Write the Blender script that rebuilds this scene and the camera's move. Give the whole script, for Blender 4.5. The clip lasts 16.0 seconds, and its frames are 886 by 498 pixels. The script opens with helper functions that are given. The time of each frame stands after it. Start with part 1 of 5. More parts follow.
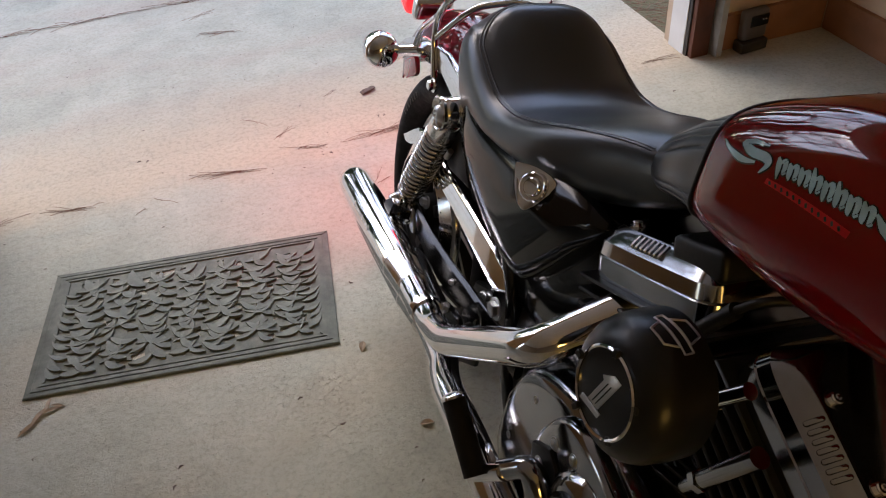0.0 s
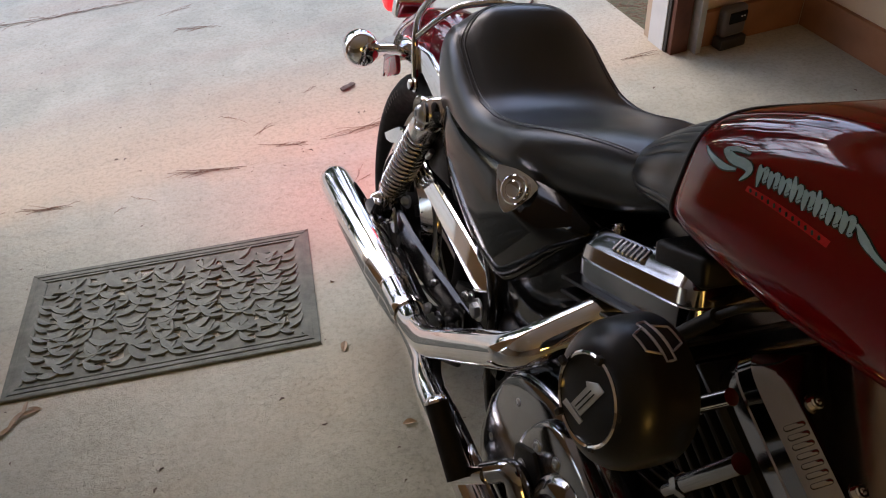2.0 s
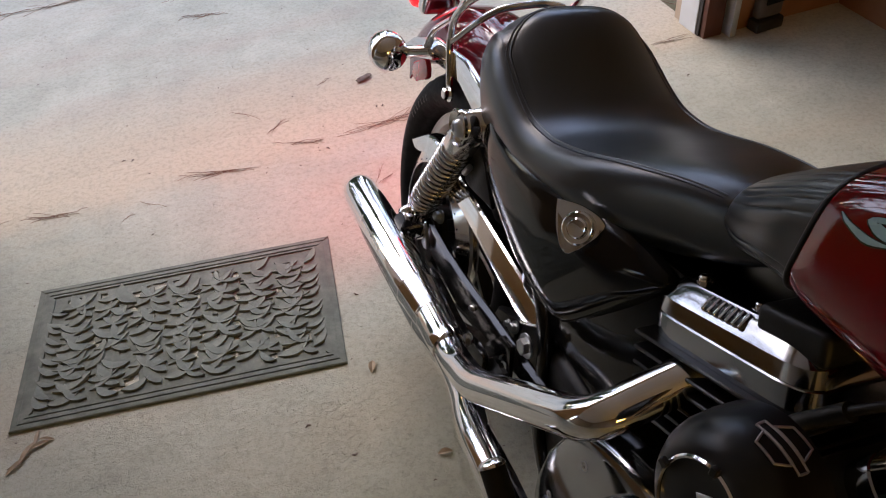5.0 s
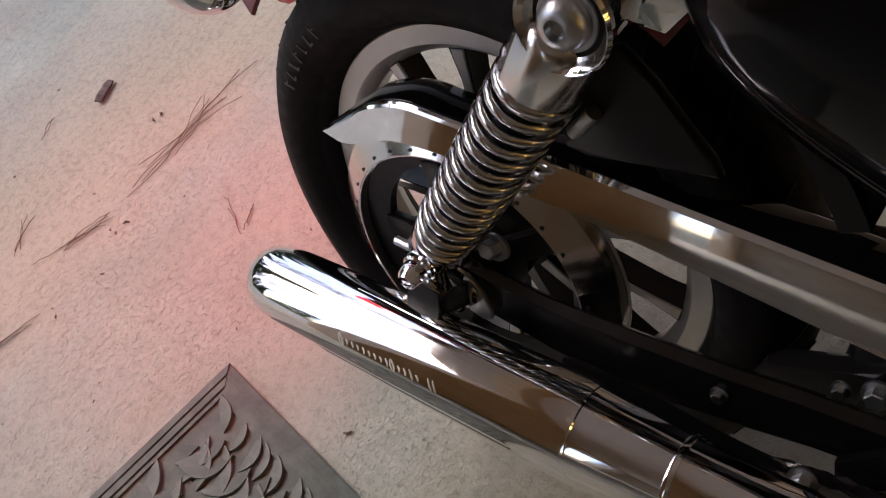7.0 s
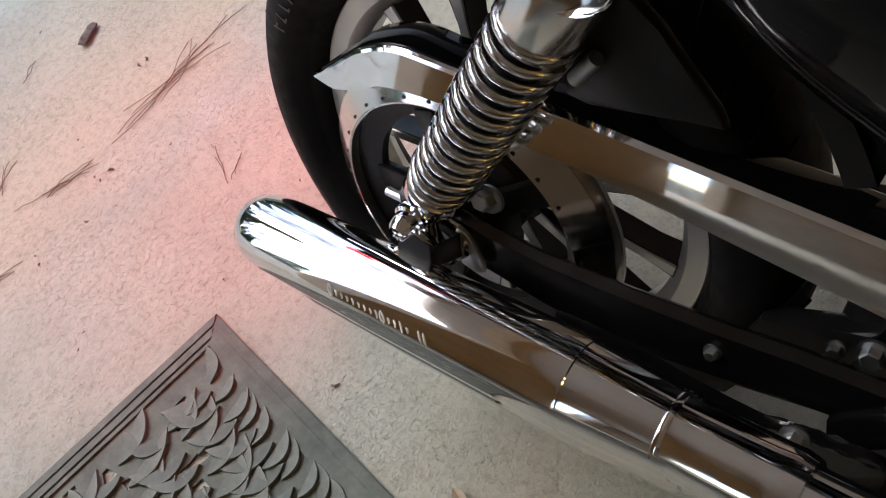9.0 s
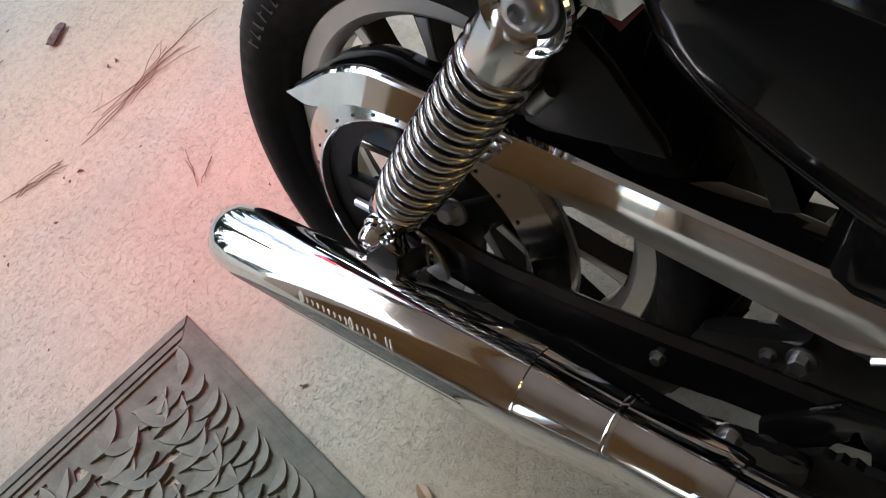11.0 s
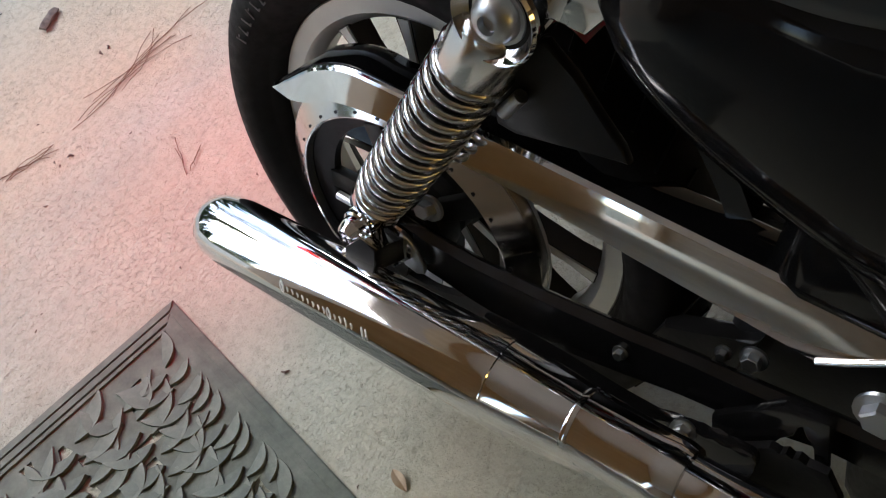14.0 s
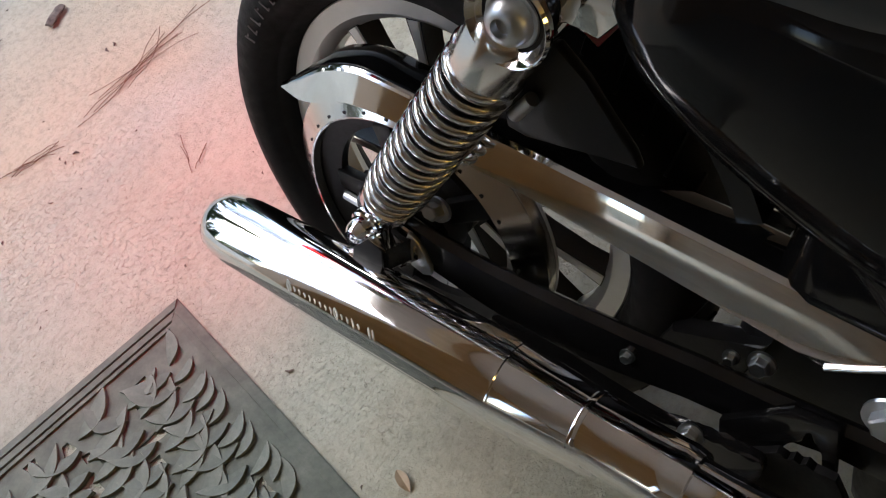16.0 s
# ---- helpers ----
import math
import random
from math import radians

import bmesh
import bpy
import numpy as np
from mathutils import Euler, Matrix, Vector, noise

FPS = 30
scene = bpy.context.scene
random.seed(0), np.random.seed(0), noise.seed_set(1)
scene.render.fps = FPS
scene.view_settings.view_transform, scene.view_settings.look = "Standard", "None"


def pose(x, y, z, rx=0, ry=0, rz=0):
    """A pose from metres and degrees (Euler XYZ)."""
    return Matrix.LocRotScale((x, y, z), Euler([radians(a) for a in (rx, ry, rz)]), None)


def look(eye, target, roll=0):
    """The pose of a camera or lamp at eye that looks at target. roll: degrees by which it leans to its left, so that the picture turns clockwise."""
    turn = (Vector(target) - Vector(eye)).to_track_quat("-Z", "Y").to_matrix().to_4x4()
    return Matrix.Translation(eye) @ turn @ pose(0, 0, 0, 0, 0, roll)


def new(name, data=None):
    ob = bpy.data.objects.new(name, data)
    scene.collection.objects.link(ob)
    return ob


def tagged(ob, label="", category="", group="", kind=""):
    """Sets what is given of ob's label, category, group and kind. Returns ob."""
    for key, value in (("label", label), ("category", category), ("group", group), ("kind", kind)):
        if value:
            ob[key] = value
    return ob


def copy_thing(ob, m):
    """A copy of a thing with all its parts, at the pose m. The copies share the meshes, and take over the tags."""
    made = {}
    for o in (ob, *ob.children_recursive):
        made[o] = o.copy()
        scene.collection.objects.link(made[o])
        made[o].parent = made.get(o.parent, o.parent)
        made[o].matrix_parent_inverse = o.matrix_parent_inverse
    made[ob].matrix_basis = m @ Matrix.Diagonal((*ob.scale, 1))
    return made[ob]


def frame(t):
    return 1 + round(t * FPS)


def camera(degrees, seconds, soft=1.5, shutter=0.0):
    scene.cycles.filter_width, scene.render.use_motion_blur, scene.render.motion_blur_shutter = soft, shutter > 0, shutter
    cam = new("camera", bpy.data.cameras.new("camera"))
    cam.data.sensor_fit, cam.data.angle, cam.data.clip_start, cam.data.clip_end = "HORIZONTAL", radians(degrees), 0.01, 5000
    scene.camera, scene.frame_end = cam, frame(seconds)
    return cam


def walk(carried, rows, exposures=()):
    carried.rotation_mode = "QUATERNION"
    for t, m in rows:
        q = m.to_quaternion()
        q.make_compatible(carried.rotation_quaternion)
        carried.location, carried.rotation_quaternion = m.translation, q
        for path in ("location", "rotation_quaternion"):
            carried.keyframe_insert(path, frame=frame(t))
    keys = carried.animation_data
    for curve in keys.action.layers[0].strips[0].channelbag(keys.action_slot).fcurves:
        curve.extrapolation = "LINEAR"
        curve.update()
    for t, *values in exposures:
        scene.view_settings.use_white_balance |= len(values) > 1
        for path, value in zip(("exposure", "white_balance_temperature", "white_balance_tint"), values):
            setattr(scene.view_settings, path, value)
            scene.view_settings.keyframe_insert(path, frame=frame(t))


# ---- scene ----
cam = camera(59.0, 16.0, 1.1)
PATH = [
    (0, (-0.415, -1.309, 1.370), (-0.007, 0.150, 0.064), -5.1),
    (0.5, (-0.428, -1.292, 1.375), (0.011, 0.147, 0.057), -3.9),
    (1, (-0.413, -1.299, 1.375), (0.031, 0.123, 0.039), -4.0),
    (1.5, (-0.411, -1.299, 1.373), (0.020, 0.126, 0.037), -4.2),
    (2, (-0.412, -1.298, 1.378), (0.037, 0.134, 0.056), -4.2),
    (2.5, (-0.409, -1.297, 1.375), (0.041, 0.138, 0.056), -4.1),
    (3, (-0.408, -1.295, 1.380), (0.039, 0.133, 0.052), -3.8),
    (3.5, (-0.404, -1.291, 1.379), (0.039, 0.134, 0.047), -3.7),
    (4, (-0.401, -1.293, 1.378), (0.034, 0.134, 0.046), -3.7),
    (4.5, (-0.404, -1.263, 1.369), (0.007, 0.169, 0.034), -4.9),
    (4.7, (-0.415, -1.228, 1.387), (-0.024, 0.191, 0.033), -4.6),
    (6.8, (-0.373, -0.359, 0.958), (0.389, 0.692, -0.564), -23.0),
    (7, (-0.350, -0.342, 0.926), (0.333, 0.668, -0.660), -24.4),
    (7.5, (-0.362, -0.334, 0.927), (0.274, 0.600, -0.723), -22.7),
    (8, (-0.355, -0.334, 0.911), (0.269, 0.611, -0.738), -24.2),
    (8.5, (-0.352, -0.334, 0.909), (0.268, 0.614, -0.739), -24.1),
    (10.8, (-0.348, -0.343, 0.948), (0.295, 0.540, -0.727), -21.4),
    (11, (-0.353, -0.347, 0.953), (0.305, 0.523, -0.723), -20.4),
    (11.5, (-0.360, -0.355, 0.972), (0.310, 0.513, -0.700), -19.1),
    (12, (-0.360, -0.367, 0.982), (0.326, 0.500, -0.684), -18.2),
    (12.5, (-0.357, -0.367, 0.980), (0.315, 0.498, -0.694), -18.3),
    (13, (-0.352, -0.369, 0.974), (0.309, 0.484, -0.710), -18.7),
    (13.5, (-0.351, -0.369, 0.976), (0.306, 0.476, -0.714), -18.6),
    (14, (-0.351, -0.369, 0.976), (0.302, 0.473, -0.716), -18.4),
    (14.5, (-0.354, -0.370, 0.976), (0.299, 0.471, -0.717), -18.2),
    (15, (-0.353, -0.367, 0.977), (0.293, 0.474, -0.718), -18.3),
    (15.5, (-0.354, -0.363, 0.979), (0.298, 0.483, -0.713), -17.9),
    (16, (-0.353, -0.363, 0.978), (0.297, 0.480, -0.715), -18.0),
]
walk(cam, [(t, look(eye, target, roll)) for t, eye, target, roll in PATH],
     [(0.0, 2.00, 6800, 18), (1.0, 2.00, 6900, 20), (3.2, 1.99, 6870, 20), (3.5, 1.94, 6050, 2), (3.8, 1.98, 6730, 16), (4.5, 2.00, 6800, 18), (7.0, 1.62, 7050, 22), (8.0, 1.89, 6850, 17), (11.0, 2.04, 6580, 11), (13.0, 2.03, 6580, 11), (14.0, 2.00, 6500, 8), (15.0, 2.02, 6560, 10), (16.0, 2.02, 6560, 10)])

# ---- world, sun, exposure ----
SUN_EL, SUN_AZ = 48.0, -15.0
world = bpy.data.worlds.new("world")
scene.world = world
world.use_nodes = True
wn = world.node_tree
sky = wn.nodes.new("ShaderNodeTexSky")
sky.sky_type = "NISHITA"
sky.sun_disc = False
sky.sun_elevation, sky.sun_rotation = radians(SUN_EL), radians(SUN_AZ)
sky.air_density, sky.dust_density, sky.ozone_density = 1.0, 1.2, 1.0
wn.nodes["Background"].inputs["Strength"].default_value = 0.15
wn.links.new(sky.outputs["Color"], wn.nodes["Background"].inputs["Color"])
sun = new("sun", bpy.data.lights.new("sun", "SUN"))
sun.data.energy, sun.data.angle, sun.data.color = 0.55, radians(40), (1.0, 0.96, 0.90)
sun.matrix_world = look((8 * math.sin(radians(SUN_AZ)), 8 * math.cos(radians(SUN_AZ)), 8 * math.tan(radians(SUN_EL))), (0, 0, 0))


# ---- materials ----
def base_mat(name, color, rough=0.5, metal=0.0, spec=0.5, coat=0.0):
    m = bpy.data.materials.new(name)
    m.use_nodes = True
    b = m.node_tree.nodes["Principled BSDF"]
    b.inputs["Base Color"].default_value = (*color, 1)
    b.inputs["Roughness"].default_value = rough
    b.inputs["Metallic"].default_value = metal
    b.inputs["Specular IOR Level"].default_value = spec
    b.inputs["Coat Weight"].default_value = coat
    b.inputs["Coat Roughness"].default_value = 0.04
    return m, m.node_tree, b


def noise_node(nt, scale, detail=6.0, rough=0.55, coord="Object", stretch=None):
    tc = nt.nodes.new("ShaderNodeTexCoord")
    n = nt.nodes.new("ShaderNodeTexNoise")
    n.inputs["Scale"].default_value = scale
    n.inputs["Detail"].default_value = detail
    n.inputs["Roughness"].default_value = rough
    if stretch:
        mp = nt.nodes.new("ShaderNodeMapping")
        mp.inputs["Scale"].default_value = stretch
        nt.links.new(tc.outputs[coord], mp.inputs["Vector"])
        nt.links.new(mp.outputs["Vector"], n.inputs["Vector"])
    else:
        nt.links.new(tc.outputs[coord], n.inputs["Vector"])
    return n.outputs["Fac"]


def ramp(nt, fac, stops):
    r = nt.nodes.new("ShaderNodeValToRGB")
    while len(r.color_ramp.elements) < len(stops):
        r.color_ramp.elements.new(0.5)
    for e, (p, c) in zip(r.color_ramp.elements, stops):
        e.position = p
        e.color = (*c, 1) if len(c) == 3 else c
    nt.links.new(fac, r.inputs["Fac"])
    return r.outputs["Color"]


def mix(nt, fac, a, b, mode="MIX"):
    n = nt.nodes.new("ShaderNodeMix")
    n.data_type, n.blend_type = "RGBA", mode
    for sock, v in ((n.inputs["Factor"], fac), (n.inputs[6], a), (n.inputs[7], b)):
        if hasattr(v, "is_linked"):
            nt.links.new(v, sock)
        elif isinstance(v, (int, float)):
            sock.default_value = v
        else:
            sock.default_value = (*v, 1)
    return n.outputs[2]


def bump(nt, bsdf, height, strength, dist=0.002, before=None):
    n = nt.nodes.new("ShaderNodeBump")
    n.inputs["Strength"].default_value = strength
    n.inputs["Distance"].default_value = dist
    nt.links.new(height, n.inputs["Height"])
    if before:
        nt.links.new(before, n.inputs["Normal"])
    nt.links.new(n.outputs["Normal"], bsdf.inputs["Normal"])
    return n.outputs["Normal"]


def simple(name, c1, c2, scale, rough=(0.4, 0.6), metal=0.0, bump_s=0.0, bump_scale=300, spec=0.5, coat=0.0, dist=0.0006):
    m, nt, b = base_mat(name, c1, rough[0], metal, spec, coat)
    f = noise_node(nt, scale)
    nt.links.new(ramp(nt, f, [(0.3, c1), (0.7, c2)]), b.inputs["Base Color"])
    r = ramp(nt, noise_node(nt, scale * 3.1), [(0.3, (rough[0],) * 3), (0.7, (rough[1],) * 3)])
    nt.links.new(r, b.inputs["Roughness"])
    if bump_s:
        bump(nt, b, noise_node(nt, bump_scale, 4), bump_s, dist)
    return m


CHROME = simple("chrome", (0.78, 0.78, 0.79), (0.72, 0.72, 0.73), 30, (0.03, 0.09), 1.0)
SPRING = simple("spring_chrome", (0.62, 0.62, 0.63), (0.5, 0.5, 0.5), 40, (0.12, 0.22), 1.0)
POLISHED = simple("polished_aluminium", (0.36, 0.37, 0.39), (0.29, 0.30, 0.32), 7, (0.08, 0.15), 1.0)
BRUSHED = simple("machined_aluminium", (0.55, 0.55, 0.55), (0.46, 0.46, 0.46), 40, (0.28, 0.4), 1.0)
WHITE_METAL = simple("bright_etched_metal", (0.86, 0.86, 0.85), (0.80, 0.80, 0.79), 60, (0.45, 0.55), 0.0)
STEEL = simple("zinc_steel", (0.56, 0.58, 0.60), (0.48, 0.50, 0.52), 14, (0.28, 0.38), 1.0)
SATIN_CHROME = simple("satin_chrome", (0.76, 0.75, 0.75), (0.68, 0.67, 0.67), 30, (0.16, 0.24), 1.0)
SILVER = simple("silver_pulley_metal", (0.74, 0.73, 0.71), (0.66, 0.65, 0.63), 22, (0.38, 0.5), 0.75)
FRAME_BLACK = simple("gloss_black_frame_paint", (0.004, 0.004, 0.0045), (0.007, 0.007, 0.0075), 12, (0.12, 0.2), 0.0, spec=0.5)
PULLEY = simple("polished_pulley_metal", (0.72, 0.71, 0.70), (0.66, 0.65, 0.64), 22, (0.10, 0.17), 1.0)
GLOSS_BLACK = simple("gloss_black_paint", (0.0035, 0.0035, 0.004), (0.006, 0.006, 0.0065), 12, (0.06, 0.11), 0.0, spec=0.24)
SATIN_BLACK = simple("satin_black", (0.006, 0.006, 0.0065), (0.010, 0.010, 0.0105), 60, (0.35, 0.5), 0.0, 0.25, 500, spec=0.3)
DRUM_BLACK = simple("semi_gloss_black", (0.007, 0.007, 0.0075), (0.011, 0.011, 0.0115), 60, (0.28, 0.34), 0.0, 0.05, 500, spec=0.28)
RUBBER = simple("tyre_rubber", (0.006, 0.0055, 0.0055), (0.010, 0.009, 0.009), 25, (0.5, 0.7), 0.0, 0.3, 600, spec=0.14)
FIN_BLACK = simple("wrinkle_black", (0.006, 0.006, 0.0065), (0.010, 0.010, 0.0105), 80, (0.28, 0.36), 0.0, 0.1, 900, spec=0.4)
RED_PAINT = simple("red_tank_paint", (0.185, 0.0026, 0.0045), (0.16, 0.0022, 0.004), 4, (0.4, 0.46), 0.0, spec=0.0, coat=1.0)
RED_PAINT.node_tree.nodes["Principled BSDF"].inputs["Coat IOR"].default_value = 1.68
RED_FENDER = simple("red_fender_paint", (0.15, 0.004, 0.010), (0.13, 0.004, 0.009), 4, (0.4, 0.46), 0.0, spec=0.0, coat=1.0)
RED_FENDER.node_tree.nodes["Principled BSDF"].inputs["Coat IOR"].default_value = 1.68
LEATHER = simple("black_leather", (0.0050, 0.0082, 0.0112), (0.0058, 0.0092, 0.0125), 9, (0.285, 0.31), 0.0, 0.28, 420, dist=0.0003, spec=0.8)
THREAD = simple("grey_thread", (0.05, 0.06, 0.08), (0.08, 0.09, 0.11), 200, (0.6, 0.7))
TEAL = simple("pale_teal_decal", (0.36, 0.51, 0.54), (0.31, 0.46, 0.49), 30, (0.2, 0.3), coat=0.8)
DARK_DECAL = simple("dark_green_decal", (0.01, 0.03, 0.025), (0.012, 0.035, 0.03), 30, (0.2, 0.3), coat=0.8)
RED_DECAL = simple("bright_red_decal", (0.55, 0.008, 0.010), (0.50, 0.008, 0.010), 30, (0.35, 0.45), spec=0.15)
WHITE_TRIM = simple("white_trim_paint", (0.72, 0.71, 0.68), (0.62, 0.61, 0.58), 7, (0.5, 0.65), 0, 0.15, 120)
BROWN_WOOD = simple("brown_stained_wood", (0.13, 0.040, 0.02), (0.06, 0.018, 0.010), 9, (0.45, 0.6), 0, 0.3, 90)
GREY_METAL = simple("galvanised_track", (0.55, 0.55, 0.53), (0.42, 0.42, 0.4), 18, (0.35, 0.5), 0.6)
PANEL = simple("tan_wood_panel", (0.42, 0.34, 0.26), (0.33, 0.26, 0.19), 5, (0.5, 0.7), 0, 0.2, 60)
WALL = simple("tan_plaster", (0.60, 0.46, 0.33), (0.52, 0.39, 0.27), 3, (0.75, 0.9), 0, 0.25, 60)
BRICK = simple("pinkish_boarding", (0.50, 0.42, 0.39), (0.43, 0.36, 0.33), 4, (0.8, 0.95), 0, 0.4, 40)
CURB = simple("stained_curb", (0.34, 0.15, 0.075), (0.22, 0.095, 0.045), 5, (0.75, 0.9), 0, 0.35, 60)
CEIL = simple("ceiling_board", (0.74, 0.71, 0.71), (0.67, 0.64, 0.64), 3, (0.8, 0.9), 0, 0.1, 80)
STRAW = simple("dead_pine_needle", (0.22, 0.105, 0.06), (0.11, 0.05, 0.03), 40, (0.6, 0.8))
BARK = simple("bark_chip", (0.20, 0.155, 0.13), (0.08, 0.06, 0.05), 90, (0.7, 0.9), 0, 0.5, 120)
DRY_LEAF = simple("dry_leaf", (0.42, 0.34, 0.25), (0.28, 0.21, 0.14), 60, (0.6, 0.8), 0, 0.3, 120)
DEVICE = simple("grey_plastic", (0.10, 0.082, 0.078), (0.075, 0.062, 0.06), 20, (0.4, 0.5))
DARK_BOX = simple("dark_plastic", (0.022, 0.018, 0.017), (0.03, 0.026, 0.024), 20, (0.4, 0.55))


def concrete(name, warm, edge=None, width=0.16, pale=1.0):
    m, nt, b = base_mat(name, (0.4, 0.39, 0.36), 0.85)
    big = ramp(nt, noise_node(nt, 0.9, 5, 0.6), [(0.34, (0.365, 0.382, 0.320)), (0.50, (0.455, 0.465, 0.390)), (0.66, (0.338, 0.364, 0.308))])
    mid = ramp(nt, noise_node(nt, 6.5, 8, 0.65), [(0.35, (0.80, 0.80, 0.79)), (0.62, (1, 1, 1))])
    c = mix(nt, 0.8, big, mid, "MULTIPLY")
    stain = ramp(nt, noise_node(nt, 1.7, 7, 0.6, stretch=(0.5, 1.7, 1)), [(0.46, (0, 0, 0)), (0.70, (0.85, 0.85, 0.85))])
    c = mix(nt, stain, c, warm)
    fine = ramp(nt, noise_node(nt, 70, 6, 0.75), [(0.37, (0.66, 0.66, 0.65)), (0.53, (1.04, 1.04, 1.04))])
    c = mix(nt, 0.5, c, fine, "MULTIPLY")
    spots = ramp(nt, noise_node(nt, 38, 3, 0.7), [(0.70, (0, 0, 0)), (0.78, (0.5, 0.5, 0.5))])
    c = mix(nt, spots, c, (0.2, 0.185, 0.16))
    pock = ramp(nt, noise_node(nt, 85, 2, 0.5), [(0.745, (0, 0, 0)), (0.775, (0.7, 0.7, 0.7))])
    c = mix(nt, pock, c, (0.15, 0.135, 0.115))
    # hairline scratches, only in patches
    line = ramp(nt, noise_node(nt, 9, 4, 0.6), [(0.492, (0, 0, 0)), (0.5, (1, 1, 1)), (0.508, (0, 0, 0))])
    patch = ramp(nt, noise_node(nt, 4.3, 2, 0.5), [(0.58, (0, 0, 0)), (0.66, (0.3, 0.3, 0.3))])
    c = mix(nt, mix(nt, 1.0, line, patch, "MULTIPLY"), c, (0.17, 0.15, 0.13))
    if edge is not None:
        tc = nt.nodes.new("ShaderNodeTexCoord")
        sep = nt.nodes.new("ShaderNodeSeparateXYZ")
        nt.links.new(tc.outputs["Object"], sep.inputs[0])
        wob = nt.nodes.new("ShaderNodeMath")
        wob.operation = "MULTIPLY_ADD"
        nt.links.new(noise_node(nt, 3.5, 6, 0.6), wob.inputs[0])
        wob.inputs[1].default_value = 0.35
        nt.links.new(sep.outputs["Y"], wob.inputs[2])
        rng = nt.nodes.new("ShaderNodeMapRange")
        rng.inputs["From Min"].default_value, rng.inputs["From Max"].default_value = edge, edge + width
        rng.inputs["To Max"].default_value = 0.85
        nt.links.new(wob.outputs[0], rng.inputs["Value"])
        c = mix(nt, rng.outputs[0], c, mix(nt, 0.6, (0.50, 0.42, 0.31), fine, "MULTIPLY"))
    c = mix(nt, 1.0, c, (pale, pale, pale), "MULTIPLY")
    nt.links.new(c, b.inputs["Base Color"])
    n1 = bump(nt, b, noise_node(nt, 30, 6, 0.62), 0.6, 0.008)
    cover = ramp(nt, noise_node(nt, 5.0, 4, 0.6), [(0.38, (0, 0, 0)), (0.56, (1, 1, 1))])
    pits = ramp(nt, noise_node(nt, 125, 4, 0.65), [(0.37, (0, 0, 0)), (0.43, (1, 1, 1))])
    n2 = bump(nt, b, mix(nt, cover, (1, 1, 1), pits), 0.65, 0.0034, n1)
    bump(nt, b, noise_node(nt, 260, 3, 0.6), 0.6, 0.0032, n2)
    return m


FLOOR = concrete("garage_concrete", (0.43, 0.395, 0.31), 0.90)
DRIVE = concrete("driveway_concrete", (0.40, 0.35, 0.29), 1.62, -0.35, 0.95)


def rubber_mat():
    m, nt, b = base_mat("grey_rubber", (0.075, 0.078, 0.07), 0.75)
    c = ramp(nt, noise_node(nt, 22, 9, 0.72), [(0.28, (0.070, 0.082, 0.070)), (0.50, (0.120, 0.138, 0.116)), (0.60, (0.150, 0.165, 0.140)), (0.75, (0.215, 0.225, 0.195))])
    nt.links.new(c, b.inputs["Base Color"])
    bump(nt, b, noise_node(nt, 260, 5), 0.3, 0.001)
    return m


TYRE_MARK = simple("faded_tyre_mark", (0.11, 0.095, 0.09), (0.07, 0.06, 0.06), 90, (0.6, 0.8))
MAT_RUBBER = rubber_mat()


def lens_mat(name, color, strength):
    m, nt, b = base_mat(name, color, 0.12, coat=0.6)
    b.inputs["Emission Color"].default_value = (*color, 1)
    b.inputs["Emission Strength"].default_value = strength
    return m


LIT_RED = lens_mat("lit_red_lens", (0.7, 0.012, 0.015), 0.9)
WARM_LAMP = lens_mat("warm_lamp", (1.0, 0.62, 0.14), 2.6)
RED_LENS = simple("red_lens", (0.55, 0.02, 0.04), (0.5, 0.02, 0.035), 20, (0.1, 0.15), coat=0.8)


# ---- mesh helpers ----
def part(name, bm, material, parent=None, label="", smooth=38.0):
    me = bpy.data.meshes.new(name)
    bmesh.ops.recalc_face_normals(bm, faces=bm.faces)
    bm.to_mesh(me)
    bm.free()
    for p in me.polygons:
        p.use_smooth = True
    me.set_sharp_from_angle(angle=radians(smooth))
    me.materials.append(material)
    ob = new(name, me)
    if parent:
        ob.parent = parent
    if label:
        ob["label"] = label
    return ob


def thing(name, label, category, m=None, group=""):
    ob = new(name)
    ob.empty_display_size = 0.05
    if m is not None:
        ob.matrix_world = m
    return tagged(ob, label, category, group)


def lofted(bm, rings, close=True, caps=True):
    vs = [[bm.verts.new(p) for p in ring] for ring in rings]
    n = len(rings[0])
    for a, b in zip(vs, vs[1:]):
        for i in range(n if close else n - 1):
            j = (i + 1) % n
            bm.faces.new((a[i], a[j], b[j], b[i]))
    if caps and close:
        bm.faces.new(vs[0])
        bm.faces.new(list(reversed(vs[-1])))
    return bm


def smooth_path(points, steps=6):
    """Catmull-Rom through the points."""
    P = [Vector(p) for p in points]
    if len(P) < 3:
        return P
    P = [2 * P[0] - P[1], *P, 2 * P[-1] - P[-2]]
    out = []
    for i in range(1, len(P) - 2):
        p0, p1, p2, p3 = P[i - 1:i + 3]
        for s in range(steps):
            t = s / steps
            out.append(0.5 * (2 * p1 + (p2 - p0) * t + (2 * p0 - 5 * p1 + 4 * p2 - p3) * t * t + (3 * p1 - p0 - 3 * p2 + p3) * t ** 3))
    out.append(P[-2])
    return out


